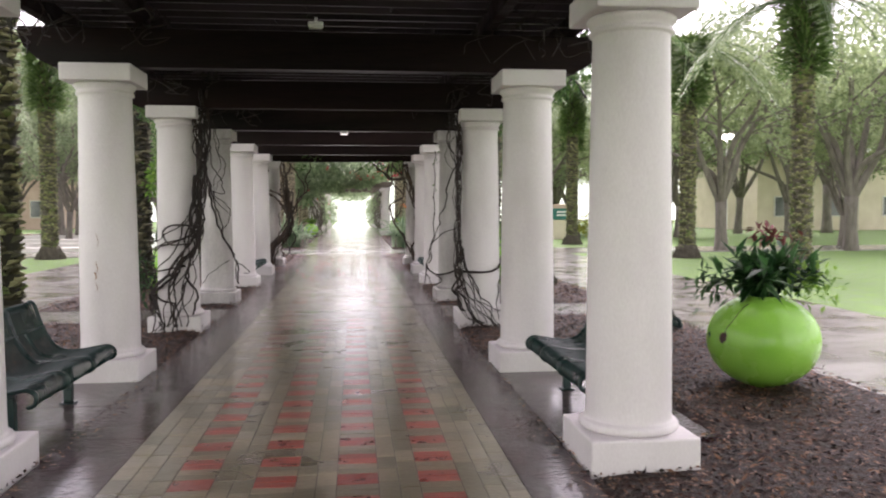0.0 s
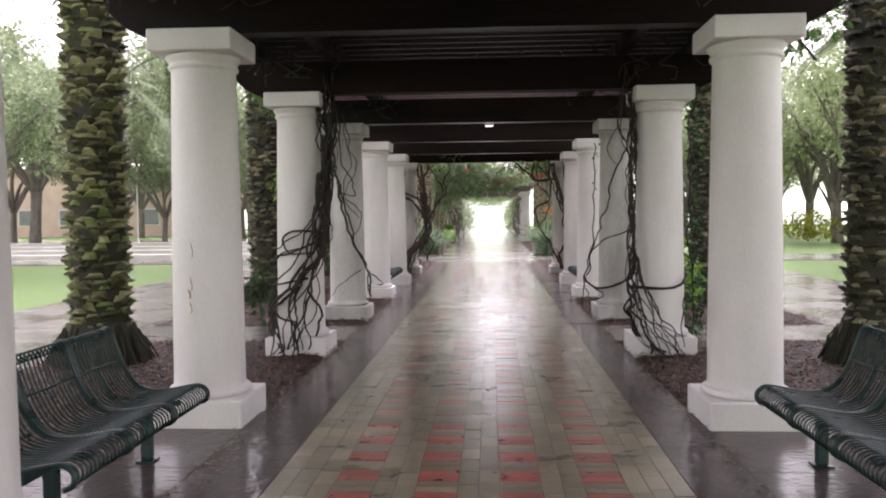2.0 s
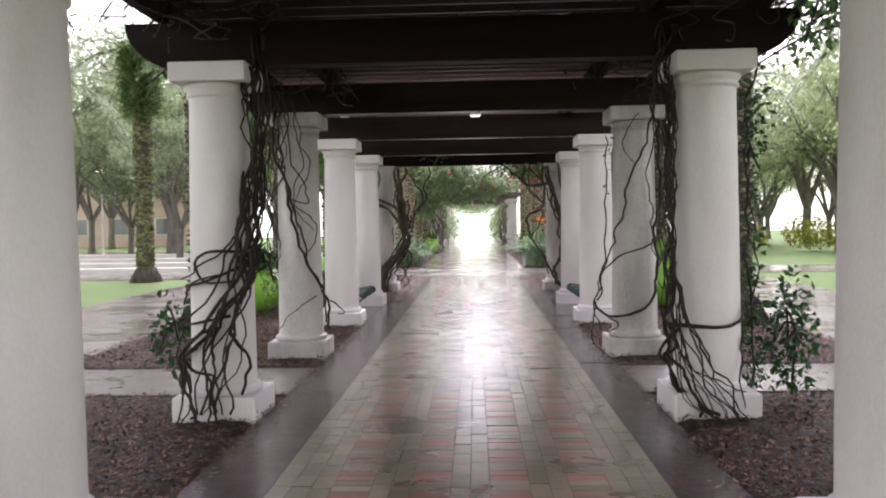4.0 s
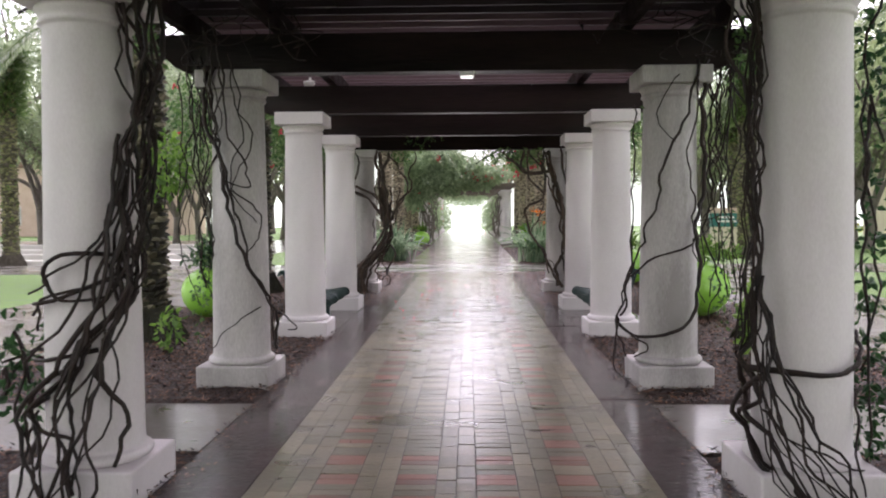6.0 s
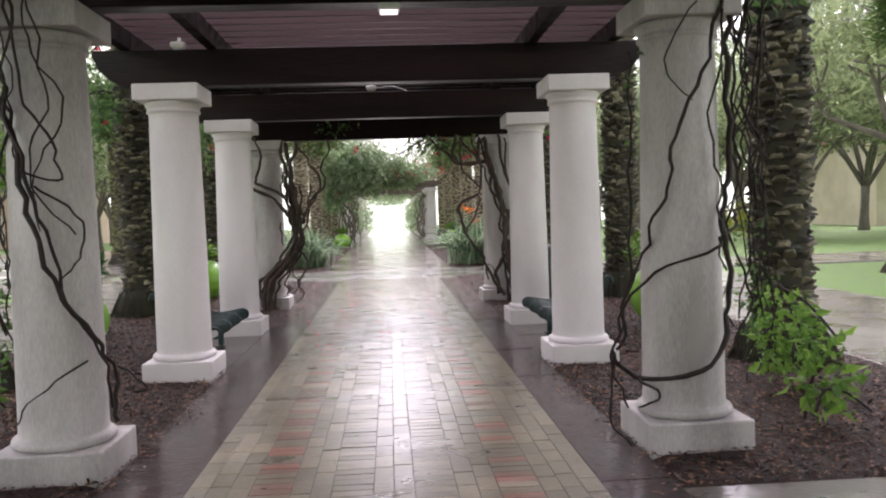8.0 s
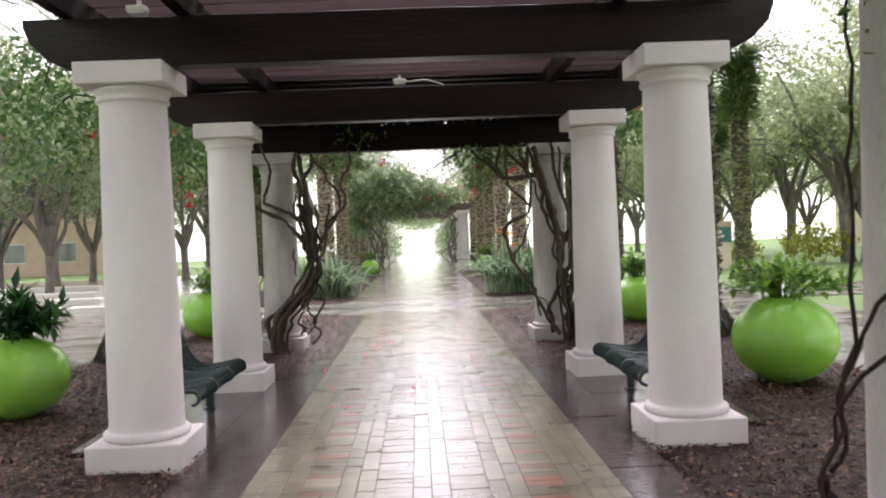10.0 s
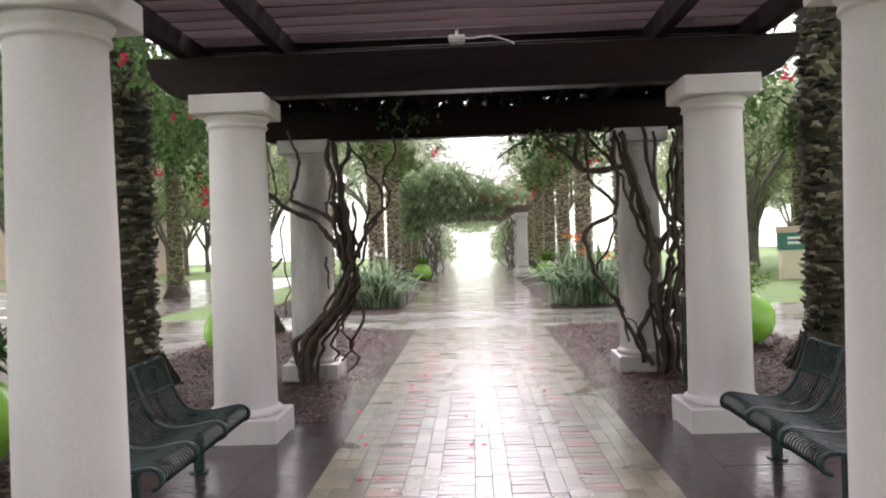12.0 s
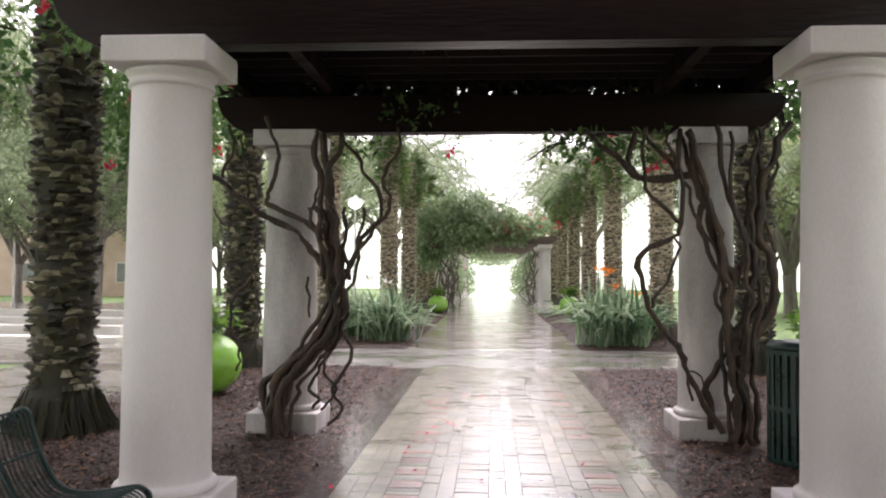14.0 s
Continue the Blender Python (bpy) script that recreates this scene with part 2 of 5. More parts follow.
def box(bm, x0, x1, y0, y1, z0, z1, bevel=0.0, turn=None):
    made = bmesh.ops.create_cube(bm, size=1.0)["verts"]
    for v in made:
        v.co = Vector(((x0 + x1) / 2 + v.co.x * (x1 - x0), (y0 + y1) / 2 + v.co.y * (y1 - y0), (z0 + z1) / 2 + v.co.z * (z1 - z0)))
    if bevel:
        edges = list({e for v in made for e in v.link_edges})
        bmesh.ops.bevel(bm, geom=edges, offset=bevel, segments=2, affect="EDGES", profile=0.5)
    return bm


def B(*args, **kw):
    return box(bmesh.new(), *args, **kw)


def lathe(bm, profile, n=32, centre=(0, 0, 0), cap=True):
    rings = []
    for r, z in profile:
        rings.append([bm.verts.new((centre[0] + r * math.cos(2 * math.pi * i / n), centre[1] + r * math.sin(2 * math.pi * i / n), centre[2] + z)) for i in range(n)])
    for a, b in zip(rings, rings[1:]):
        for i in range(n):
            bm.faces.new((a[i], a[(i + 1) % n], b[(i + 1) % n], b[i]))
    if cap:
        bm.faces.new(list(reversed(rings[0])))
        bm.faces.new(rings[-1])
    return bm


def tube(bm, pts, radii, n=6):
    """A tube along points; one radius or one for each point."""
    pts = [Vector(p) for p in pts]
    if not isinstance(radii, (list, tuple)):
        radii = [radii] * len(pts)
    rings, side = [], None
    for i, p in enumerate(pts):
        d = (pts[min(i + 1, len(pts) - 1)] - pts[max(i - 1, 0)])
        d = d.normalized() if d.length > 1e-9 else Vector((0, 0, 1))
        if side is None:
            side = d.orthogonal().normalized()
        else:
            side = side - d * side.dot(d)
            side = side.normalized() if side.length > 1e-6 else d.orthogonal().normalized()
        up = d.cross(side)
        rings.append([bm.verts.new(p + (side * math.cos(2 * math.pi * k / n) + up * math.sin(2 * math.pi * k / n)) * radii[i]) for k in range(n)])
    for a, b in zip(rings, rings[1:]):
        for k in range(n):
            bm.faces.new((a[k], a[(k + 1) % n], b[(k + 1) % n], b[k]))
    bm.faces.new(list(reversed(rings[0])))
    bm.faces.new(rings[-1])
    return bm


def curve_pts(pts, steps=5):
    """Catmull-Rom through the points; the fourth number, if any, is carried along as the radius."""
    pts = [tuple(p) for p in pts]
    out = []
    for i in range(len(pts) - 1):
        p0, p1, p2, p3 = pts[max(i - 1, 0)], pts[i], pts[i + 1], pts[min(i + 2, len(pts) - 1)]
        for s in range(steps):
            t = s / steps
            out.append(tuple(0.5 * (2 * b + (c - a) * t + (2 * a - 5 * b + 4 * c - d) * t * t + (3 * b - a - 3 * c + d) * t ** 3) for a, b, c, d in zip(p0, p1, p2, p3)))
    out.append(pts[-1])
    return out


def leaf(verts, faces, p, d, up, length, width, fold=0.25):
    """A folded four-sided leaf, added to plain lists."""
    s = d.cross(up)
    s = s.normalized() if s.length > 1e-6 else d.orthogonal().normalized()
    nrm = s.cross(d)
    i = len(verts)
    verts += [p, p + d * length * 0.45 + s * width / 2 + nrm * width * fold, p + d * length, p + d * length * 0.45 - s * width / 2 + nrm * width * fold]
    faces += [(i, i + 1, i + 2), (i, i + 2, i + 3)]


def from_lists(name, verts, faces, mat, parent=None, label=""):
    me = bpy.data.meshes.new(name)
    me.from_pydata([tuple(v) for v in verts], [], faces)
    me.materials.append(mat)
    ob = new(name, me)
    ob.parent = parent
    return tagged(ob, label)


def rnd_dir(rng, flat=1.0):
    v = Vector((rng.gauss(0, 1), rng.gauss(0, 1), rng.gauss(0, 1) * flat))
    return v.normalized() if v.length > 1e-6 else Vector((1, 0, 0))


def leaf_cloud(rng, blobs, count, size, droop=0.3):
    """Leaves scattered through ellipsoids (centre, radii), denser towards their skin, with ragged edges."""
    verts, faces = [], []
    vol = [r[0] * r[1] * r[2] for _, r in blobs]
    for _ in range(count):
        c, r = rng.choices(blobs, vol)[0]
        d = rnd_dir(rng)
        k = rng.random() ** 0.4 * (0.85 + 0.35 * noise.noise(Vector(c) + d * 2.3))
        p = Vector((c[0] + d.x * r[0] * k, c[1] + d.y * r[1] * k, c[2] + d.z * r[2] * k))
        dd = (d * 0.5 + rnd_dir(rng) * 0.8 + Vector((0, 0, -droop))).normalized()
        s = size * rng.uniform(0.6, 1.35)
        leaf(verts, faces, p, dd, rnd_dir(rng), s, s * rng.uniform(0.45, 0.65))
    return verts, faces


# ---- the plan ----
BAY, FIRST, HALF = 3.28, 4.255, 2.18   # bay, first visible pair, half the distance of the two rows
ROW = [FIRST + BAY * k for k in range(-2, 7)]
CAP_TOP, BEAM_H = 3.14, 0.39
WALK_L, WALK_R, STRIP = -1.23, 1.35, 1.80


# ---- ground ----
def slab(name, x0, x1, y0, y1, top, mat, label, category="pavement", thick=0.12):
    ob = new(name, mesh_of(name, B(x0, x1, y0, y1, top - thick, top, bevel=0.008), mat))
    return tagged(ob, label, category, kind="structure")


gm = bmesh.new()
bmesh.ops.create_grid(gm, x_segments=40, y_segments=40, size=2000)
ground = tagged(new("ground", mesh_of("ground", gm, M_GRASS)), "wide wet green lawn under the trees", "lawn", kind="structure")
ground.location.z = -0.05
for s, nm in ((-1, "pavement_west"), (1, "pavement_east")):
    x0, x1 = sorted((s * 5.15, s * 8.6))
    slab(nm, x0, x1, -14, 29.9, -0.025, M_CONC, "wet grey concrete side path beside the mulch bed")
    x0, x1 = sorted((s * (STRIP + 0.004), s * 5.15))
    slab("pavement_cross", x0, x1, 11.62, 13.1, 0.0, M_CROSS, "wet concrete cross path between planting beds")
slab("pavement_crossing", -45, 45, 29.92, 33.5, -0.004, M_CONC, "broad wet concrete path crossing the brick walk")
slab("pavement_far_walk", -1.95, 1.95, 33.51, 150, 0.0, M_PINK, "wet pinkish brick walk to the far arbour")
slab("pavement_plaza", -45, -8.7, 33.6, 62, -0.03, M_CONC, "pale wet concrete plaza with low steps")


def mulch_bed(x0, x1, y0, y1, holes, seed):
    """A lumpy bed, and loose chips over it."""
    rng = random.Random(seed)
    nx, ny = max(4, int((x1 - x0) / 0.12)), max(4, int((y1 - y0) / 0.12))
    verts, faces = [], []
    for j in range(ny + 1):
        for i in range(nx + 1):
            x, y = x0 + (x1 - x0) * i / nx, y0 + (y1 - y0) * j / ny
            edge = min(i, nx - i, j, ny - j) == 0
            z = -0.03 if edge else 0.008 + 0.022 * noise.noise(Vector((x * 2.2, y * 2.2, seed))) + 0.012 * noise.noise(Vector((x * 9, y * 9, seed)))
            if any(a - 0.1 < x < b + 0.1 and c - 0.1 < y < d + 0.1 for a, b, c, d in holes):
                z = -0.045
            verts.append((x, y, z))
    for j in range(ny):
        for i in range(nx):
            a = j * (nx + 1) + i
            faces.append((a, a + 1, a + nx + 2, a + nx + 1))
    bed = from_lists("mulch_bed", verts, faces, M_MULCH)
    tagged(bed, "wet dark brown bark mulch around the columns", "mulch", kind="structure")
    verts, faces = [], []
    count = int((x1 - x0) * (y1 - y0) * (760 if y1 < 31 else 260))
    for _ in range(count):
        x, y = rng.uniform(x0, x1), rng.uniform(y0, y1)
        if any(a - 0.02 < x < b + 0.02 and c - 0.02 < y < d + 0.02 for a, b, c, d in holes):
            continue
        z = 0.010 + 0.022 * noise.noise(Vector((x * 2.2, y * 2.2, seed)))
        d = Vector((rng.gauss(0, 1), rng.gauss(0, 1), rng.gauss(0, 0.25))).normalized()
        leaf(verts, faces, Vector((x, y, z + rng.uniform(0, 0.025))), d, Vector((rng.gauss(0, 0.4), rng.gauss(0, 0.4), 1)), 0.022 + 0.075 * rng.random() ** 2.5, rng.uniform(0.012, 0.028), rng.uniform(-0.3, 0.3))
    chips = from_lists("mulch_chips", verts, faces, M_CHIP)
    tagged(chips, "loose wet bark chips lying on the bed", "mulch", kind="stuff")


PADS = [(ROW[2] + 0.37, ROW[3] + 0.2), (ROW[6] + 0.37, ROW[7] + 0.2)]
for s in (-1, 1):
    xs = sorted((s * STRIP, s * 5.15))
    holes = [(*sorted((s * STRIP, s * 3.0)), a, b) for a, b in PADS]
    mulch_bed(*xs, -3.0, 11.62, holes, 3 + s)
    mulch_bed(*xs, 13.1, 29.92, holes, 13 + s)
    mulch_bed(*sorted((s * 1.95, s * 6.2)), 33.5, 52, [], 23 + s)


verts, faces, rng = [], [], random.Random(29)
for s in (-1, 1):   # chips washed out of the beds over the edge strip
    for y0, y1, count in ((21.1, 29.7, 3800), (-2.8, 17.4, 1300)):
        for _ in range(count):
            x = STRIP + 0.02 - abs(rng.gauss(0, 0.24 if y0 > 20 else 0.1))
            y = rng.uniform(y0, y1)
            if abs(y - ROW[8]) < 0.3 and x > HALF - 0.37:
                continue
            d = Vector((rng.gauss(0, 1), rng.gauss(0, 1), rng.gauss(0, 0.12))).normalized()
            leaf(verts, faces, Vector((s * x, y, 0.006 + rng.uniform(0, 0.014))), d, Vector((0, 0, 1)), 0.022 + 0.075 * rng.random() ** 2.5, rng.uniform(0.012, 0.028), rng.uniform(-0.2, 0.2))
tagged(from_lists("spilled_mulch", verts, faces, M_CHIP), "wet bark chips washed over the edge of the walk", "mulch", kind="stuff")


# ---- pergola columns ----
def pergola_column(label, mat):
    col = thing("pergola_column", label, "column", "pergola columns")
    part("plinth", B(-0.365, 0.365, -0.365, 0.365, -0.06, 0.215, bevel=0.014), mat, col)
    prof = [(0.31, 0.213)]
    prof += [(0.302 + 0.033 * math.cos(a), 0.247 + 0.034 * math.sin(a)) for a in [radians(d) for d in range(-85, 91, 17)]]
    prof += [(0.296, 0.286), (0.292, 0.30), (0.289, 0.33)]
    prof += [(0.288 - 0.031 * t ** 1.4, 0.38 + 2.40 * t) for t in [i / 10 for i in range(11)]]
    prof += [(0.257, 2.84), (0.262, 2.852), (0.277, 2.857), (0.280, 2.868), (0.277, 2.884), (0.268, 2.888), (0.269, 2.905), (0.283, 2.922), (0.296, 2.944), (0.297, 2.958), (0.284, 2.962), (0.284, 2.972)]
    part("shaft", lathe(bmesh.new(), prof, 48), mat, col, smooth=True)
    part("capital", B(-0.338, 0.338, -0.335, 0.335, 2.97, CAP_TOP, bevel=0.012), mat, col)
    return col


first = pergola_column("white painted stucco column on a square plinth", M_WHITE)
first.matrix_world = pose(-HALF, ROW[0], 0)
stained = pergola_column("grey mottled stucco column under climbing vines", M_MOTTLED)
stained.matrix_world = pose(-HALF, ROW[5], 0)
columns = {("L", 0): first, ("L", 5): stained}
for k, y in enumerate(ROW):
    for s, side in ((-1, "L"), (1, "R")):
        if (side, k) not in columns:
            columns[side, k] = copy_thing(stained if k in (5, 8) else first, pose(s * HALF + (0.03 if (side, k) == ("R", 7) else 0), y, 0))
for k in range(11):
    for s in (-1, 1):
        copy_thing(first, pose(s * 2.45, 53.75 + BAY * k, 0))


# ---- pergola roof ----
def cross_beam(y, name_label, mat=M_BEAM):
    bm = bmesh.new()
    prof = [(-2.98, CAP_TOP + BEAM_H), (-2.98, CAP_TOP + BEAM_H - 0.06), (-2.93, CAP_TOP + 0.2), (-2.80, CAP_TOP + 0.07), (-2.66, CAP_TOP), (2.66, CAP_TOP), (2.80, CAP_TOP + 0.07), (2.93, CAP_TOP + 0.2), (2.98, CAP_TOP + BEAM_H - 0.06), (2.98, CAP_TOP + BEAM_H)]
    a = [bm.verts.new((x, -0.1, z)) for x, z in prof]
    b = [bm.verts.new((x, 0.1, z)) for x, z in prof]
    bm.faces.new(a)
    bm.faces.new(list(reversed(b)))
    for i in range(len(prof)):
        j = (i + 1) % len(prof)
        bm.faces.new((a[j], a[i], b[i], b[j]))
    bmesh.ops.recalc_face_normals(bm, faces=bm.faces)
    bmesh.ops.bevel(bm, geom=list(bm.edges), offset=0.006, segments=1, affect="EDGES")
    ob = tagged(new("cross_beam", mesh_of("cross_beam", bm, mat)), name_label, "beam", "pergola cross beams")
    ob.location = (0, y, 0)
    return ob


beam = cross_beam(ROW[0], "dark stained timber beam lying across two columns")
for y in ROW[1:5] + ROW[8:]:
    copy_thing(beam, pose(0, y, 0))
# Open bays: the same timber, coloured as better lit than under thatch.
lit_beam = cross_beam(ROW[5], "reddish brown timber beam across two columns, coloured as lit", M_BEAMLIT)
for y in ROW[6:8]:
    copy_thing(lit_beam, pose(0, y, 0))
far = cross_beam(53.75, "pale timber beam on the far arbour columns", M_BEAMFAR)
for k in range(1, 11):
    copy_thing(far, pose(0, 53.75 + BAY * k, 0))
JOIST_Z = CAP_TOP + BEAM_H
Y0, Y1 = ROW[0] - 0.7, ROW[8] + 0.55
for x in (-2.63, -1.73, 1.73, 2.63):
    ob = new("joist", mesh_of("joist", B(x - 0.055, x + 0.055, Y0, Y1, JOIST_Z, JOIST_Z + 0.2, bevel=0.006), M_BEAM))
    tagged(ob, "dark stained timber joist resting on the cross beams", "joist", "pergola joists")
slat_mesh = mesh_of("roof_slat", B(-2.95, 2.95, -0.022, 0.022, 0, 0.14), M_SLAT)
shaded_slat_mesh = mesh_of("roof_slat", B(-2.95, 2.95, -0.022, 0.022, 0, 0.14), M_SLATSHADE)
roof = thing("pergola_roof", "weathered dark slatted pergola roof of laid boards", "roof")
y, rng = Y0, random.Random(4)
while y < Y1:
    # Outside the open bays the boards take the shade-coloured mesh.
    ob = new("slat", slat_mesh if ROW[5] + 0.3 < y < ROW[7] + 0.4 else shaded_slat_mesh)
    ob.parent = roof
    ob.matrix_local = pose(rng.uniform(-0.05, 0.05), y, JOIST_Z + 0.2 + rng.uniform(0, 0.004), 0, 0, rng.uniform(-0.3, 0.3))
    y += 0.3


def thatch(y0, y1, count, seed):
    """Dead runners and leaves matted over the slats."""
    rng = random.Random(seed)
    verts, faces = [], []
    for _ in range(count):
        p = Vector((rng.uniform(-3.0, 3.0), rng.uniform(y0, y1), JOIST_Z + 0.345 + abs(rng.gauss(0, 0.08))))
        d = Vector((rng.gauss(0, 1), rng.gauss(0, 1), rng.gauss(0, 0.15))).normalized()
        leaf(verts, faces, p, d, rnd_dir(rng), rng.uniform(0.1, 0.4), rng.uniform(0.03, 0.12))
    for _ in range(count // 8 if y0 > ROW[7] else 0):   # runners hanging over the end
        p = Vector((rng.uniform(-2.95, 2.95), rng.uniform(ROW[8] + 0.11, ROW[8] + 0.5), rng.uniform(JOIST_Z - 0.12, JOIST_Z + 0.4)))
        leaf(verts, faces, p, rnd_dir(rng), rnd_dir(rng), rng.uniform(0.15, 0.35), rng.uniform(0.05, 0.12))
    ob = from_lists("vine_thatch", verts, faces, M_MAT)
    tagged(ob, "matted dead vine runners lying over the roof slats", "vine", kind="stuff")


thatch(Y0, ROW[5] + 0.7, 30000, 5)
thatch(ROW[7] + 0.3, Y1, 12000, 6)
thatch(ROW[8] - 0.1, Y1 + 0.15, 3500, 7)


# ---- park bench ----
def bench():
    b = thing("park_bench", "dark green coated steel rod bench with a wavy seat", "bench", "pergola benches")
    prof = curve_pts([(-0.47, 0.80), (-0.45, 0.86), (-0.40, 0.85), (-0.355, 0.72), (-0.30, 0.58), (-0.22, 0.46), (-0.12, 0.415), (0.02, 0.415), (0.16, 0.44), (0.25, 0.45), (0.305, 0.41), (0.30, 0.35), (0.25, 0.325)], 3)
    for i in range(3):
        y0 = -0.945 + i * 0.635
        sec = part("seat_section", bmesh.new(), M_GREEN, b)
        rod = mesh_of("rod", tube(bmesh.new(), [(x, 0, z) for x, z in prof], 0.0064, 6), M_GREEN, True)
        for j in range(1, 14):
            ob = new("rod", rod)
            ob.parent, ob.location.y = sec, y0 + 0.62 * j / 14
        for y in (y0 + 0.008, y0 + 0.612):
            part("edge_bar", tube(bmesh.new(), [(x, y, z) for x, z in prof], 0.016, 8), M_GREEN, sec, smooth=True)
        for x, z in ((-0.468, 0.803), (-0.33, 0.64), (0.06, 0.405), (0.25, 0.325)):
            part("cross_bar", tube(bmesh.new(), [(x, y0 + 0.008, z), (x, y0 + 0.612, z)], 0.011, 6), M_GREEN, sec, smooth=True)
    part("rail", B(-0.03, 0.03, -0.9, 0.9, 0.33, 0.39, bevel=0.008), M_GREEN, b)
    for y in (-0.6, 0.6):
        part("leg", B(-0.035, 0.035, y - 0.035, y + 0.035, 0.012, 0.33, bevel=0.008), M_GREEN, b)
        part("foot_plate", B(-0.06, 0.06, y - 0.06, y + 0.06, 0.0, 0.012), M_GREEN, b)
        part("arm", tube(bmesh.new(), [(-0.36, y, 0.66), (-0.24, y, 0.44), (0, y, 0.37), (0.24, y, 0.40)], 0.018, 6), M_GREEN, b, smooth=True)
    return b


bn = bench()
bn.matrix_world = pose(-2.20, 5.72, 0.002)
for x, y, a in ((2.30, 5.72, 180), (-2.22, 5.72 + 4 * BAY, 0), (2.26, 5.72 + 4 * BAY, 180)):
    copy_thing(bn, pose(x, y, 0.002, 0, 0, a))


# ---- palms ----
def palm(seed, height, radius, label, ferns, fronds=26, frond_len=3.0, boots=M_PALM, core_mat=M_PALMCORE, blade=M_FROND):
    rng = random.Random(seed)
    p = thing("date_palm", label, "palm tree", "palms")
    core = [(radius * (1.25 if z < 0.15 else 0.86 - 0.05 * z / height), z) for z in [-0.1, 0.0, 0.12, 0.3, 0.7] + [height * i / 6 for i in range(2, 7)]]
    trunk = part("trunk", lathe(bmesh.new(), core, 16), core_mat, p, smooth=True)
    roots = [(radius * r, z) for r, z in ((1.6, -0.08), (1.55, 0.05), (1.4, 0.18), (1.2, 0.34), (1.0, 0.5))]
    part("root_skirt", lathe(bmesh.new(), [(r * 0.93, z) for r, z in roots], 20), core_mat, p, smooth=True)
    bm = bmesh.new()
    for i in range(170):   # hanging aerial rootlets round the foot
        a, zt = rng.uniform(0, 6.28), rng.uniform(0.08, 0.5)
        pts = []
        for k in range(4):
            z = zt + (-0.05 - zt) * k / 3
            r = radius * (0.98 + 0.68 * max(0.0, 1 - z / 0.55) ** 1.2) * rng.uniform(0.94, 1.07)
            pts.append((r * math.cos(a + rng.gauss(0, 0.03)), r * math.sin(a + rng.gauss(0, 0.03)), z))
        tube(bm, pts, rng.uniform(0.006, 0.012), 4)
    tagged(part("root_fibre", bm, core_mat, p), kind="stuff")
    verts, faces = [], []
    n, z, row = 14, 0.36, 0
    while z < height:
        for i in range(n):
            a = 2 * math.pi * (i + 0.5 * (row % 2)) / n + rng.uniform(-0.06, 0.06)
            r0 = radius * 0.80
            out, side = Vector((math.cos(a), math.sin(a), 0)), Vector((-math.sin(a), math.cos(a), 0))
            if rng.random() < 0.1:
                continue
            w, h = radius * 0.25 * rng.uniform(0.65, 1.25), 0.075 * rng.uniform(0.55, 1.4)
            c = out * r0 + Vector((0, 0, z + rng.uniform(-0.035, 0.035)))
            tip = c + out * radius * rng.uniform(0.12, 0.30) + side * w * rng.uniform(-0.6, 0.6) + Vector((0, 0, h * rng.uniform(0.2, 1.3)))
            k = len(verts)
            verts += [c - side * w - Vector((0, 0, 0.0)), c + side * w, c + side * w * 0.6 + Vector((0, 0, h)), c - side * w * 0.6 + Vector((0, 0, h)),
                      tip - side * w * 0.5 - Vector((0, 0, 0.016)), tip + side * w * 0.5 - Vector((0, 0, 0.012)), tip + side * w * 0.3 + Vector((0, 0, 0.008)), tip - side * w * 0.3 + Vector((0, 0, 0.006))]
            faces += [(k, k + 1, k + 5, k + 4), (k + 1, k + 2, k + 6, k + 5), (k + 2, k + 3, k + 7, k + 6), (k + 3, k, k + 4, k + 7), (k + 4, k + 5, k + 6, k + 7)]
        z += 0.085
        row += 1
    tagged(from_lists("trunk_cladding", verts, faces, boots, trunk), kind="stuff")
    for i in range(fronds):
        a = i * 2.399 + rng.uniform(-0.2, 0.2)
        lift = rng.uniform(0.15, 1.25)
        out = Vector((math.cos(a), math.sin(a), 0))
        pts = []
        for s in range(9):
            t = s / 8
            pts.append(Vector((0, 0, height)) + out * (0.1 + frond_len * t * (0.55 + 0.45 * math.cos(lift * (1 - t)))) + Vector((0, 0, frond_len * (math.sin(lift) * t - 0.75 * t * t * (1.4 - lift * 0.4)))))
        verts, faces = [], []
        stem = tube(bmesh.new(), pts, [0.03 - 0.026 * s / 8 for s in range(9)], 4)
        frond = part("frond", stem, M_FERN, p)
        for s in range(44):
            t = 0.12 + 0.88 * s / 44
            f = t * 8
            k = min(int(f), 7)
            q = pts[k].lerp(pts[k + 1], f - k)
            d = (pts[k + 1] - pts[k]).normalized()
            sd = d.cross(Vector((0, 0, 1))).normalized()
            for sg in (-1, 1):
                ln = 0.55 * math.sin(math.pi * min(0.98, t * 0.85 + 0.15)) + 0.12
                leaf(verts, faces, q, (sd * sg + d * 0.7 + Vector((0, 0, 0.35 - 0.7 * rng.random()))).normalized(), Vector((0, 0, 1)), ln, 0.045, 0.1)
        tagged(from_lists("frond_blade", verts, faces, blade, frond), kind="stuff")
    if ferns:
        verts, faces = [], []
        for _ in range(ferns):
            a, zz = rng.uniform(0, 6.28), height + 0.3 - rng.random() ** 1.4 * 2.3
            d = Vector((math.cos(a), math.sin(a), rng.uniform(-0.6, 0.7))).normalized()
            leaf(verts, faces, Vector((math.cos(a), math.sin(a), 0)) * radius * rng.uniform(0.7, 1.5) + Vector((0, 0, zz)), d, Vector((0, 0, 1)), rng.uniform(0.25, 0.6), rng.uniform(0.05, 0.1))
        from_lists("fern_skirt", verts, faces, M_FERN, p)
    return p


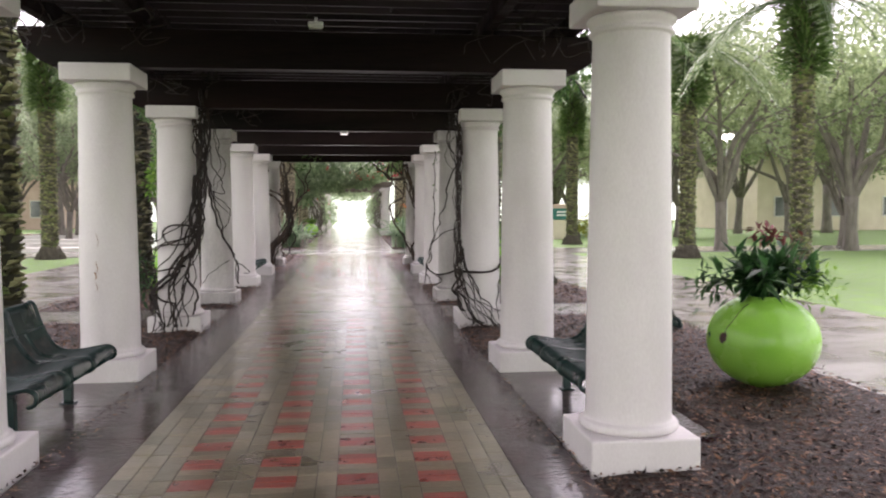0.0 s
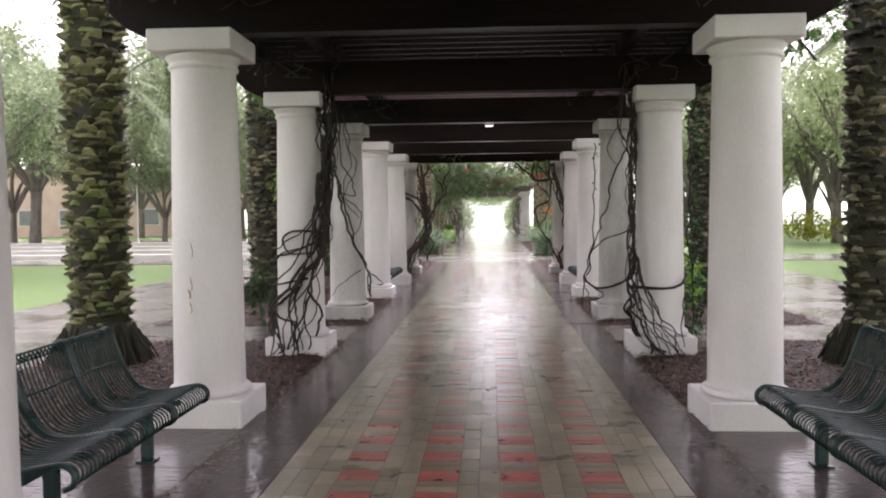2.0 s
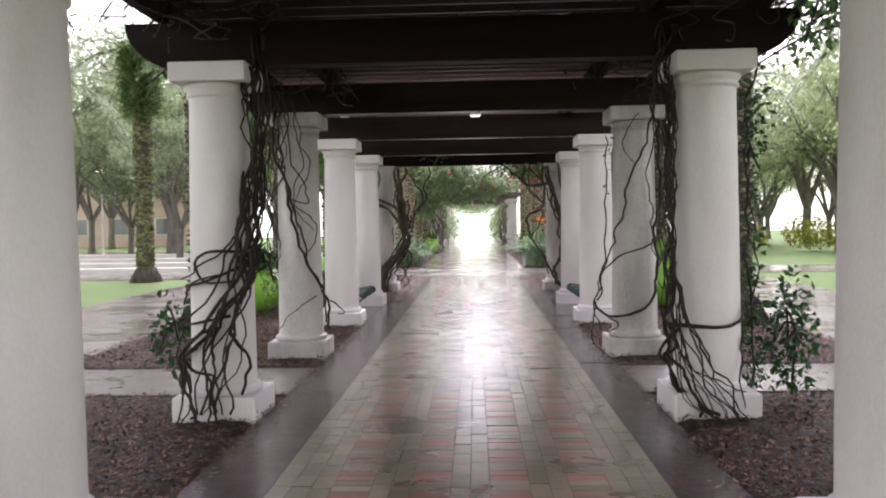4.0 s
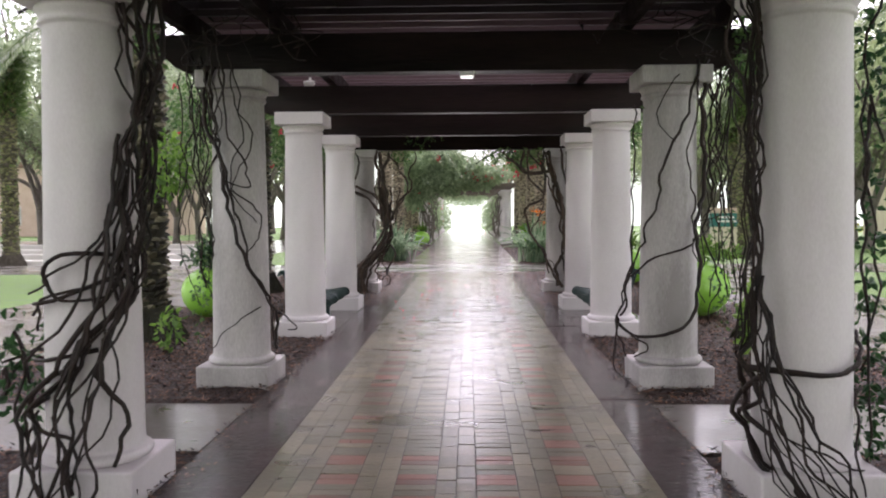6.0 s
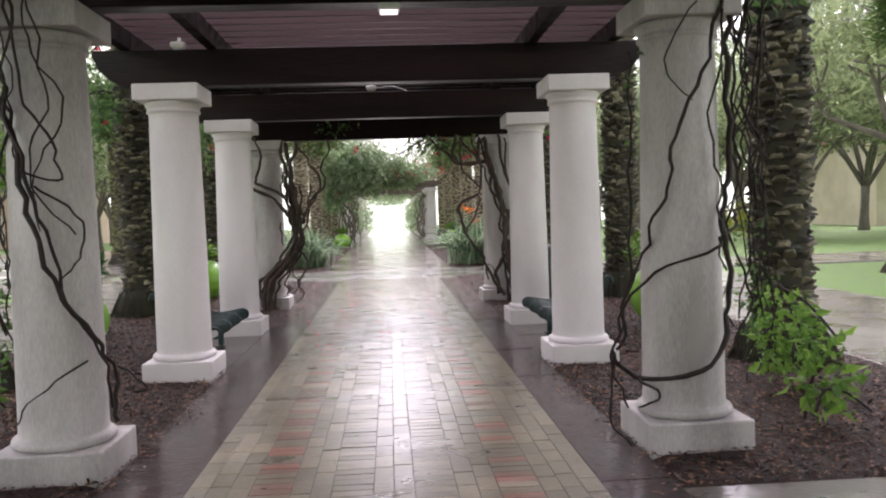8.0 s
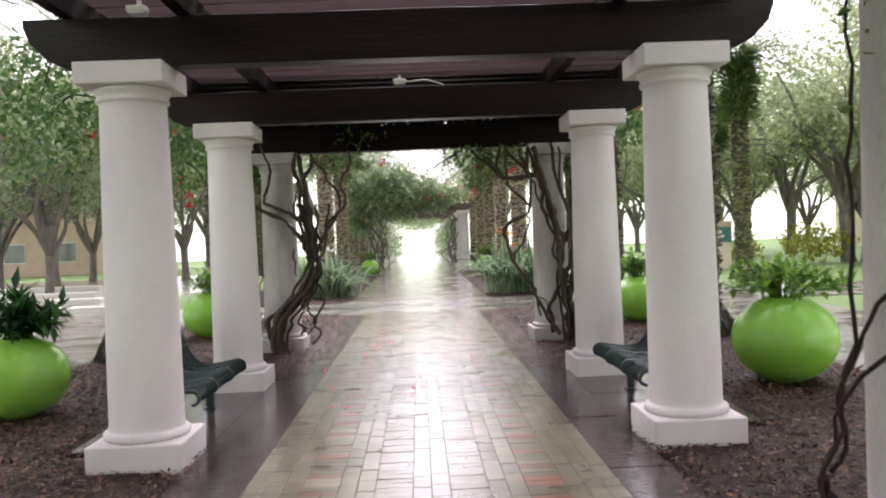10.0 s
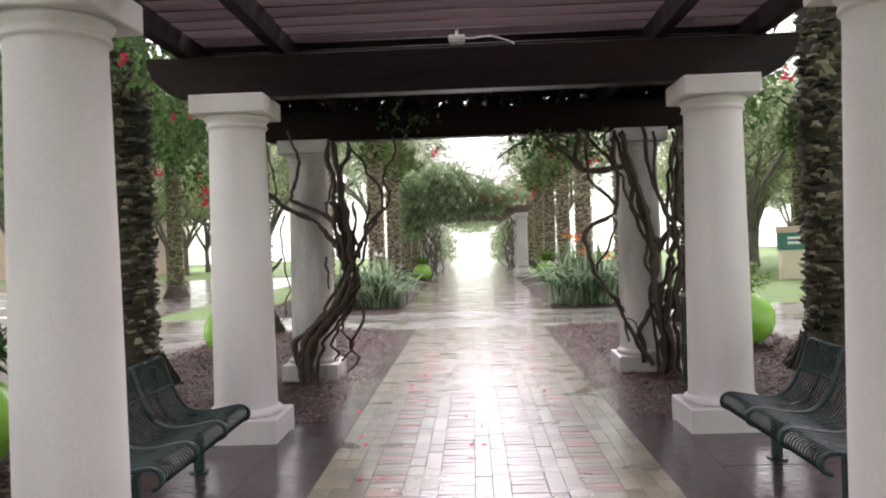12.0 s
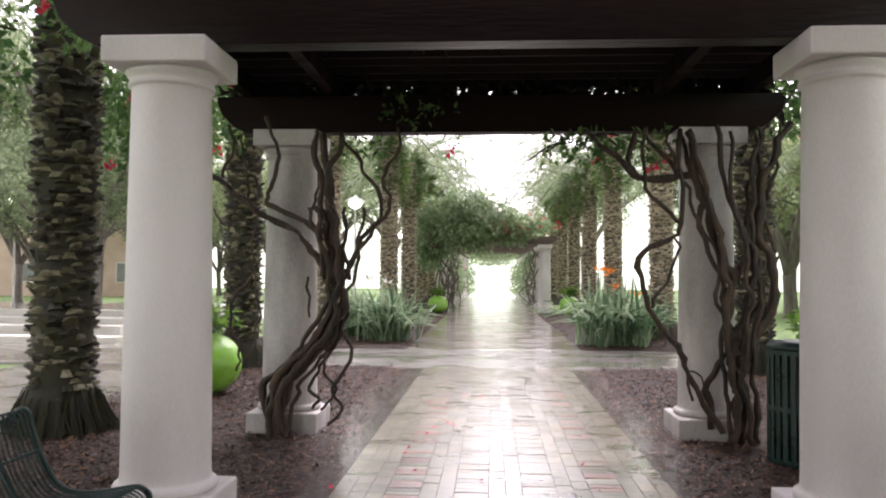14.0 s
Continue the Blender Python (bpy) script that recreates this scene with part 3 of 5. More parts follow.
pa = palm(1, 6.4, 0.36, "tall date palm with a mossy scaly trunk in mulch", 500, 30, 3.9)
pb = palm(2, 7.0, 0.34, "tall date palm with a scaly brown trunk", 300, 30, 3.9, boots=M_PALMDARK)
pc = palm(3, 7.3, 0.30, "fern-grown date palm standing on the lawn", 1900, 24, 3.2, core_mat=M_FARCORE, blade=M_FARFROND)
pd = palm(4, 6.6, 0.34, "tall date palm with a tan trunk coloured pale for mist", 900, 32, 4.0, boots=M_PALMTAN, core_mat=M_FARCORE, blade=M_FARFROND)
pd.matrix_world = pose(-4.5, 37.4, -0.02)
pa.matrix_world, pb.matrix_world, pc.matrix_world = pose(-4.38, 10.1, -0.02), pose(4.38, 10.1, -0.02), pose(-10.5, 29.2, -0.06)
for i, y in enumerate((3.35, 16.9, 23.6, 30.4 - 0.7, 37.4, 44.1, 50.9, 57.6, 64.4, 71.2)):
    for s in (-1, 1):
        if (s, y) != (-1, 37.4):
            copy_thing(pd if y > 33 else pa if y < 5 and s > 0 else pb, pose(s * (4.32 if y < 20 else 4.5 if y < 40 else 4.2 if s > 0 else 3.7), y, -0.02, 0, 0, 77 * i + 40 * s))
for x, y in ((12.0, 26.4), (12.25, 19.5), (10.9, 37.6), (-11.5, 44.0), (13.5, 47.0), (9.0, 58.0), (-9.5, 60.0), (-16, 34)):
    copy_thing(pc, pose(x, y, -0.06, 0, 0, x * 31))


# ---- round planters ----
def planter(x, y, r, style, seed):
    rng = random.Random(seed)
    p = thing("round_planter", {"dark": "glossy lime green ball planter with dark broad-leaved plant", "light": "glossy lime green ball planter with light leafy shrub", "small": "glossy lime green ball planter with upright foliage"}[style], "planter", "ball planters", at=pose(x, y, -0.01))
    prof = [(r * 0.3, 0.0)]
    prof += [(r * math.cos(t), r * 0.86 + r * 0.86 * math.sin(t)) for t in [radians(-70 + 138 * i / 22) for i in range(23)]]
    prof += [(r * 0.36, r * 1.68), (r * 0.33, r * 1.66), (r * 0.33, r * 1.5)]
    part("pot", lathe(bmesh.new(), prof, 48), M_LIME, p, smooth=True)
    part("soil", lathe(bmesh.new(), [(r * 0.35, r * 1.52), (r * 0.2, r * 1.56)], 16), M_SOIL, p)
    verts, faces = [], []
    top = Vector((0, 0, r * 1.58))
    wide = 0.8 if style == "light" else 0.5
    stems = {"dark": 34, "light": 30, "small": 34}[style]
    for i in range(stems):
        a, lean = rng.uniform(0, 6.28), rng.uniform(0.1, 1.0)
        h = rng.uniform(0.25, 0.55) if style != "light" else rng.uniform(0.2, 0.5)
        tip = top + Vector((math.cos(a) * lean * wide, math.sin(a) * lean * wide, h * (1.1 - 0.6 * lean)))
        mid = top.lerp(tip, 0.5) + Vector((0, 0, 0.06))
        part("stem", tube(bmesh.new(), curve_pts([top + Vector((math.cos(a), math.sin(a), 0)) * r * 0.15, mid, tip], 3), 0.008, 4), M_DARKLEAF if style == "dark" else M_LIGHTLEAF, p)
        for j in range(22 if style == "light" else 10):
            t = rng.uniform(0.35, 1.0)
            q = top.lerp(tip, t) + Vector((0, 0, 0.05))
            d = (Vector((math.cos(a), math.sin(a), 0.3)) * 0.5 + rnd_dir(rng) * 0.8).normalized()
            ln = rng.uniform(0.16, 0.3) if style == "dark" else rng.uniform(0.07, 0.16)
            leaf(verts, faces, q, d, Vector((0, 0, 1)), ln, ln * (0.34 if style == "dark" else 0.55), 0.2)
    from_lists("foliage", verts, faces, M_DARKLEAF if style == "dark" else M_LIGHTLEAF, p)
    return p


pl = planter(4.23, 6.3, 0.52, "dark", 1)
verts, faces = [], []
for i in range(40):
    rr = random.Random(i)
    leaf(verts, faces, Vector((rr.gauss(0.05, 0.1), rr.gauss(0, 0.1), 1.4 + rr.uniform(0, 0.12))), rnd_dir(rr), Vector((0, 0, 1)), 0.12, 0.05)
from_lists("red_leaves", verts, faces, material("dull_red_leaf", (0.12, 0.03, 0.03), (0.22, 0.05, 0.05)), pl, "dull red young leaves")
rr = random.Random(17)
R = 0.52


def on_pot(az, lat, lift=1.006):
    return Vector((R * lift * math.cos(lat) * math.cos(az), R * lift * math.cos(lat) * math.sin(az), 0.86 * R * (1 + lift * math.sin(lat))))


bm = bmesh.new()
hole = [bm.verts.new(on_pot(radians(-160.3) + 0.085 * math.cos(q) * rr.uniform(0.7, 1.2), 0.13 + 0.12 * math.sin(q) * rr.uniform(0.7, 1.2))) for q in [2 * math.pi * i / 12 for i in range(12)]]
bm.faces.new(hole)
tube(bm, [on_pot(radians(-160 + 2.2 * i) + rr.uniform(-0.02, 0.02), 0.2 + 0.11 * i, 1.002) for i in range(8)], 0.004, 4)
part("broken_patch", bm, material("exposed_brown_core", (0.03, 0.02, 0.012), (0.12, 0.075, 0.05), (0.7, 0.9), 30, 0.6, 90), pl, "dark broken patch with a hairline crack")
verts, faces = [], []
for i in range(150):
    p = Vector((0.36, -0.2, 0.98)) + Vector((rr.gauss(0, 0.13), rr.gauss(0, 0.1), rr.gauss(0, 0.09)))
    leaf(verts, faces, p, rnd_dir(rr), Vector((0, 0, 1)), rr.uniform(0.05, 0.11), rr.uniform(0.03, 0.05))
from_lists("light_foliage", verts, faces, M_LIGHTLEAF, pl, "light green small-leaved shoots")
verts, faces = [], []
for i in range(90):
    p = Vector((-0.42, 0.16, 0.98)) + Vector((rr.gauss(0, 0.12), rr.gauss(0, 0.08), rr.gauss(0, 0.11)))
    leaf(verts, faces, p, (rnd_dir(rr) + Vector((-0.5, 0.2, -0.5))).normalized(), Vector((0, 0, 1)), rr.uniform(0.09, 0.17), rr.uniform(0.03, 0.05))
from_lists("drooping_foliage", verts, faces, M_DARKLEAF, pl)
planter(-4.2, 19.45, 0.50, "dark", 2)
planter(3.98, 19.5, 0.55, "light", 3)
planter(-3.96, 26.3, 0.5, "small", 4)
planter(4.12, 25.9, 0.5, "small", 5)
planter(-2.45, 51.7, 0.46, "small", 6)
planter(3.4, 51.5, 0.46, "small", 7)


# ---- climbing vines ----
def vine(name_parent, strands, seed, shaft=0.3, jitter=0.02, bark=None):
    """Strands given as points (u, z[, y]) over the front of a column: u is across it in shaft radii, y is ahead of its axis."""
    rng = random.Random(seed)
    for thick, pts in strands:
        path = []
        for p in pts:
            u, z = p[0], p[1]
            x = u * shaft
            r = shaft + thick + 0.015
            if len(p) > 2:
                y = p[2]
            else:
                y = -math.sqrt(max(0.0, r * r - min(abs(x), r) ** 2)) - (0.09 if z < 0.36 else 0.0)
            if z > 2.85 and len(p) < 3:
                y -= 0.08
            path.append((x + rng.uniform(-jitter, jitter), y + rng.uniform(-jitter, 0), z))
        pts3 = curve_pts(path, 5)
        n = len(pts3)
        rad = [thick * (1.0 - 0.35 * i / n) * (1 + (0.65 if thick > 0.03 else 0.3) * noise.noise(Vector(p) * 8 + Vector((seed, 0, 0)))) for i, p in enumerate(pts3)]
        pts3 = [(p[0] + 0.075 * noise.noise(Vector(p) * 4.5 + Vector((seed, thick * 900, 0))) + 0.03 * noise.noise(Vector(p) * 13 + Vector((thick * 700, seed, 0))), p[1] + 0.02 * noise.noise(Vector(p) * 7 + Vector((0, seed, thick * 500))) - 0.01, p[2]) for p in pts3]
        part("stem", tube(bmesh.new(), pts3, rad, 8), bark or M_VINE, name_parent, smooth=True)


def px(cx, half, z0, y0, per_m):
    """A reading of a drawing: columns cx +- half wide, height z0 at y0, per_m units a metre."""
    return lambda *pts: [((x - cx) / half, z0 + (y0 - y) / per_m) for x, y in pts]


def vine_on(side, row, label):
    s = -1 if side == "L" else 1
    return thing("climbing_vine", label, "vine", "column vines", at=pose(s * HALF, ROW[row], 0))


# third pair
f = px(130, 122, 0.255, 1090, 404)
v = vine_on("L", 4, "bare twisted brown vine climbing a white column")
rng = random.Random(31)
strands = []
for j in range(8):
    o = rng.uniform(-12, 34)
    strands.append((rng.uniform(0.008, 0.02), f((255 + o, -60), (262 + rng.uniform(-20, 30), 150), (255 + rng.uniform(-15, 40), 330), (268 + rng.uniform(-15, 20), 520), (250, 690))))
strands += [
    (0.024, f((250, 660), (170, 800), (90, 900), (10, 960), (-8, 1040), (30, 1150))),
    (0.020, f((255, 680), (190, 850), (235, 980), (240, 1100))),
    (0.014, f((255, 600), (130, 592), (80, 650), (110, 700), (215, 690))),
    (0.014, f((255, 620), (100, 700), (5, 720), (-20, 790))),
    (0.012, f((255, 640), (190, 670), (95, 690), (20, 740))),
    (0.018, f((130, 860), (40, 910), (60, 1010), (150, 1040), (155, 1150))),
    (0.016, f((170, 800), (140, 900), (138, 1010), (165, 1160))),
    (0.014, f((200, 820), (90, 840), (0, 860))),
    (0.016, f((0, 950), (20, 1040), (60, 1150), (40, 1180))),
    (0.012, f((10, 980), (-20, 1060), (10, 1160))),
    (0.010, f((240, 470), (200, 560), (95, 640), (20, 690))),
]
for j in range(5):   # loose bundle hanging beside the shaft
    strands.append((rng.uniform(0.007, 0.018), [(rng.uniform(1.0, 1.45), 3.4, -0.1), (rng.uniform(1.0, 1.5), 2.7, rng.uniform(-0.2, 0.1)), (rng.uniform(1.0, 1.4), 2.1, rng.uniform(-0.25, 0.0)), (rng.uniform(0.95, 1.3), 1.6, -0.22), (rng.uniform(0.7, 1.05), 1.1, -0.30), (rng.uniform(-0.3, 0.9), 0.55, -0.40), (rng.uniform(-0.5, 0.9), 0.1, -0.48)]))
for j in range(5):   # stems sweeping from the bundle round the foot
    u, h = rng.uniform(-1.0, 0.7), rng.uniform(1.15, 1.75)
    strands.append((rng.uniform(0.011, 0.022), [(rng.uniform(0.95, 1.15), h + 0.45, -0.24), (rng.uniform(0.8, 1.05), h, -0.3), (0.5 * (u + 0.9), h * 0.68, -0.34), (u + rng.uniform(-0.3, 0.2), h * 0.42, -0.38), (u + rng.uniform(-0.3, 0.4), 0.3, -0.42), (u + rng.uniform(-0.1, 0.5), 0.02, -0.5)]))
vine(v, strands, 1)
f = px(465, 120, 0.255, 1100, 404)
v = vine_on("R", 4, "bare vine with ivy leaves wrapped round a column")
strands = [
    (0.020, f((330, 700), (330, 860), (308, 930), (300, 1000), (332, 1085), (430, 1175))),
    (0.018, f((350, 900), (320, 960), (352, 1040), (395, 1120), (400, 1190))),
    (0.018, f((335, 885), (440, 886), (530, 876), (585, 835), (610, 800))),
    (0.008, f((345, 985), (420, 1050), (500, 1085), (590, 1130))),
    (0.009, f((585, 930), (545, 1010), (532, 1160))),
    (0.020, f((315, 860), (345, 950), (310, 1010), (345, 1110), (470, 1180))),
    (0.013, f((600, 250), (592, 380), (605, 520), (590, 680), (612, 860), (600, 1150))),
    (0.010, f((590, 235), (640, 330), (650, 340))),
    (0.010, f((620, -60), (600, 200), (615, 420), (640, 640), (610, 900))),
]
for j in range(5):
    strands.append((rng.uniform(0.007, 0.015), f((330 + rng.uniform(-15, 15), -60), (322 + rng.uniform(-12, 18), 250), (335 + rng.uniform(-15, 12), 520), (322, 860))))
for j in range(7):
    strands.append((rng.uniform(0.005, 0.011), [(rng.uniform(-1.5, -0.95), 3.4, -0.1), (rng.uniform(-1.55, -0.95), 3.0, rng.uniform(-0.2, 0.1)), (rng.uniform(-1.5, -0.9), 2.6, rng.uniform(-0.2, 0.1)), (rng.uniform(-1.35, -1.05), 2.1, rng.uniform(-0.2, 0.0)), (rng.uniform(-1.3, -1.0), 1.5, -0.2), (rng.uniform(-1.25, -0.95), 0.95, -0.24), (rng.uniform(-1.3, -0.8), 0.55, -0.36), (rng.uniform(-0.9, -0.1), 0.15, -0.48), (rng.uniform(-0.2, 0.6), 0.02, -0.6)]))
for j in range(4):
    strands.append((rng.uniform(0.008, 0.014), [(rng.uniform(-1.2, -1.0), 1.35, -0.24), (-1.0, 0.95, -0.3), (rng.uniform(-0.9, -0.4), 0.62, -0.36), (rng.uniform(-0.6, 0.3), 0.3, -0.42), (rng.uniform(-0.2, 0.8), 0.02, -0.5)]))
vine(v, strands, 2)
verts, faces = leaf_cloud(rng, [((0.42, 0.05, 0.5), (0.16, 0.2, 0.55)), ((0.4, 0.0, 1.5), (0.10, 0.15, 0.7)), ((0.42, 0.0, 2.6), (0.16, 0.15, 0.6))], 420, 0.07)
from_lists("ivy_leaves", verts, faces, M_DARKLEAF, v, "small dark ivy leaves")
# fourth pair
f = px(510, 70, 0.255, 875, 250)
v = vine_on("L", 5, "bare tangled vine hanging over a white column")
strands = [
    (0.022, f((460, 150), (450, 260), (472, 350), (510, 470), (530, 580), (570, 680), (592, 770), (602, 850))),
    (0.016, f((478, 150), (468, 270), (490, 380), (520, 500), (545, 610), (580, 730), (590, 830))),
    (0.010, f((500, 150), (505, 300), (535, 380), (540, 440), (500, 425), (480, 370))),
    (0.009, f((520, 450), (575, 510), (570, 560), (540, 600))),
    (0.010, f((590, 760), (612, 770), (640, 800), (620, 805))),
    (0.007, f((572, 740), (500, 790), (448, 845))),
    (0.010, f((400, 150), (400, 330), (420, 400), (425, 520), (420, 640), (430, 725))),
    (0.008, f((380, 150), (372, 330), (380, 450), (368, 560))),
    (0.010, f((440, 260), (398, 360), (430, 480), (412, 600), (425, 700))),
    (0.008, f((420, 200), (440, 350), (445, 480), (460, 590), (430, 680))),
    (0.007, f((390, 380), (360, 540), (385, 660), (410, 740))),
]
for j in range(9):
    x = rng.uniform(380, 590)
    strands.append((rng.uniform(0.005, 0.009), f((x, 120), (x + rng.uniform(-30, 30), 220), (x + rng.uniform(-35, 35), 330), (x + rng.uniform(-40, 40), 430), (x + rng.uniform(-40, 50), rng.uniform(480, 640)))))
for j in range(7):
    x = 400 + j * 17
    strands.append((rng.uniform(0.006, 0.012), f((x + rng.uniform(-20, 20), 60), (x + rng.uniform(-25, 25), 150), (x + rng.uniform(-20, 20), 260), (450 + rng.uniform(-30, 30), 330))))
vine(v, strands, 3)
verts, faces = leaf_cloud(rng, [((-0.42, 0.0, 1.0), (0.12, 0.12, 0.6))], 110, 0.06)
from_lists("ivy_leaves", verts, faces, M_LEAF, v, "few small green leaves")
f = px(125, 70, 0.255, 885, 250)
v = vine_on("R", 5, "bare brown vine looping round a white column")
strands = [
    (0.014, f((175, 150), (150, 280), (100, 390), (75, 480), (60, 560), (44, 640), (22, 720), (6, 800))),
    (0.024, f((185, 150), (190, 280), (200, 440), (185, 530), (166, 600), (175, 700), (165, 770), (110, 812), (40, 830), (8, 780))),
    (0.012, f((205, 540), (190, 572), (150, 602), (60, 640), (18, 740), (0, 790), (30, 880))),
    (0.007, f((130, 190), (90, 270), (80, 310), (110, 350))),
    (0.010, f((170, 200), (155, 370), (165, 480), (160, 560), (178, 640))),
    (0.012, f((8, 780), (35, 700), (48, 560), (42, 400), (45, 250))),
    (0.012, f((40, 830), (70, 850), (35, 880))),
    (0.010, f((10, 800), (-10, 900), (30, 960))),
    (0.012, f((235, 160), (212, 340), (228, 450), (205, 560), (232, 700), (215, 800))),
    (0.009, f((250, 160), (262, 300), (235, 420), (262, 540), (240, 640))),
    (0.009, f((205, 160), (240, 280), (215, 430), (245, 600), (262, 730))),
    (0.008, f((270, 200), (255, 420), (235, 520), (200, 540))),
]
for j in range(10):
    x = rng.uniform(195, 280)
    strands.append((rng.uniform(0.005, 0.010), f((x, 120), (x + rng.uniform(-25, 25), 240), (x + rng.uniform(-25, 35), 350), (x + rng.uniform(-30, 30), 460), (x + rng.uniform(-25, 40), rng.uniform(520, 760)))))
vine(v, strands, 4)
verts, faces = leaf_cloud(rng, [((-0.33, -0.05, 2.4), (0.05, 0.08, 0.5)), ((0.6, 0.1, 1.2), (0.15, 0.15, 0.8))], 140, 0.055)
from_lists("ivy_leaves", verts, faces, M_LEAF, v, "few small green leaves")
# seventh pair: thick old trunks
f = px(298, 78, 0.255, 870, 287)


def out(pts, y):
    return [(u, z, y) for u, z in pts]


v = vine_on("L", 8, "thick twisted bougainvillea trunk beside a column")
vine(v, [
    (0.062, out(f((302, 975), (290, 860), (300, 770), (380, 690), (450, 600), (465, 520)), -0.46)),
    (0.046, out(f((318, 970), (308, 850), (340, 740), (430, 640), (480, 570), (470, 500)), -0.50)),
    (0.040, out(f((284, 960), (272, 880), (262, 800), (340, 720), (420, 640)), -0.44)),
    (0.050, out(f((462, 540), (450, 420), (440, 300), (430, 200), (408, 60)), -0.42)),
    (0.045, out(f((470, 520), (472, 430), (455, 330), (440, 180), (462, 60)), -0.46)),
    (0.040, out(f((440, 500), (425, 400), (415, 280), (395, 150), (400, 50)), -0.40)),
    (0.026, out(f((488, 490), (510, 420), (590, 292), (570, 220), (520, 150), (465, 60)), -0.48)),
    (0.024, out(f((490, 470), (520, 410), (602, 285), (588, 210), (632, 140), (632, 50)), -0.52)),
    (0.038, out(f((430, 450), (360, 370), (270, 310), (190, 260), (130, 205), (80, 180)), -0.42)),
    (0.028, out(f((412, 380), (370, 320), (290, 285), (264, 260), (286, 190), (275, 90), (255, 10)), -0.44)),
    (0.012, out(f((222, 320), (215, 420), (230, 600), (214, 720)), -0.36)),
    (0.012, out(f((85, 280), (125, 330), (165, 325)), -0.3)),
    (0.020, out(f((210, 480), (152, 560), (150, 620), (172, 680), (165, 760)), -0.3)),
    (0.022, out(f((470, 600), (432, 720), (382, 800), (410, 835), (392, 862)), -0.42)),
    (0.018, out(f((400, 180), (400, 230), (380, 290)), -0.35)),
    (0.018, out(f((420, 300), (404, 350), (415, 400)), -0.4)),
    (0.014, out(f((380, 480), (392, 540), (380, 600)), -0.35)),
    (0.022, out(f((130, 200), (120, 160), (150, 100), (130, 30)), -0.36)),
    (0.016, out(f((180, 260), (190, 180), (175, 60)), -0.36)),
] + [(w, out(f((304 + o * 0.45, 975), (296 + o * 0.55, 870), (318 + o * 0.8, 780), (380 + o * 0.8, 700), (445 + o * 0.7, 610), (462 + o * 0.6, 520), (448 + o, 400), (436 + o * 1.4, 280)), y)) for w, o, y in ((0.04, -24, -0.55), (0.036, 16, -0.57), (0.032, 42, -0.5), (0.03, -44, -0.5), (0.026, 66, -0.45))] + [
    (0.022, out(f((470, 640), (500, 720), (455, 790), (470, 850), (448, 905)), -0.5)),
    (0.018, out(f((455, 660), (425, 740), (452, 800), (425, 860)), -0.52)),
], 5, 0.28, bark=M_TRUNKVINE)
f = px(400, 80, 0.255, 870, 290)
v = vine_on("R", 8, "tangled old bougainvillea trunk beside a column")
vine(v, [
    (0.060, out(f((455, 945), (450, 790), (430, 600), (440, 480), (410, 420), (370, 280), (330, 180), (318, 50)), -0.46)),
    (0.055, out(f((470, 930), (462, 750), (500, 650), (545, 520), (545, 420), (500, 300), (540, 180), (600, 30)), -0.44)),
    (0.040, out(f((440, 490), (490, 400), (520, 250), (510, 40)), -0.42)),
    (0.040, out(f((425, 650), (470, 560), (500, 430), (430, 250), (388, 40)), -0.48)),
    (0.040, out(f((372, 900), (385, 770), (432, 660)), -0.46)),
    (0.034, out(f((400, 910), (380, 850), (310, 740), (260, 650), (215, 560), (168, 420), (270, 360), (302, 320), (290, 50)), -0.5)),
    (0.020, out(f((215, 560), (235, 510), (280, 400), (278, 360)), -0.5)),
    (0.024, out(f((302, 320), (200, 220), (190, 50)), -0.5)),
    (0.038, out(f((325, 180), (200, 192), (150, 150), (170, 50)), -0.46)),
    (0.030, out(f((185, 192), (90, 110), (35, 50)), -0.48)),
    (0.026, out(f((320, 185), (240, 120), (200, 40)), -0.44)),
    (0.030, out(f((455, 800), (475, 640), (520, 500), (480, 380), (500, 180), (530, 40)), -0.40)),
    (0.034, out(f((430, 600), (400, 470), (350, 300), (345, 200), (300, 60)), -0.44)),
    (0.024, out(f((500, 640), (540, 560), (550, 430), (530, 300)), -0.4)),
    (0.020, out(f((540, 250), (560, 130), (575, 30)), -0.4)),
    (0.014, out(f((330, 820), (310, 760), (325, 740), (372, 830)), -0.5)),
] + [(w, out(f((460 + o, 940), (452 + o, 800), (440 + o * 1.2, 660), (452 + o * 1.5, 520), (440 + o * 1.6, 400), (400 + o * 2.4, 260), (370 + o * 3.4, 60)), y)) for w, o, y in ((0.036, -16, -0.54), (0.03, 14, -0.55), (0.034, 38, -0.48), (0.026, -34, -0.48))], 6, 0.28, bark=M_TRUNKVINE)


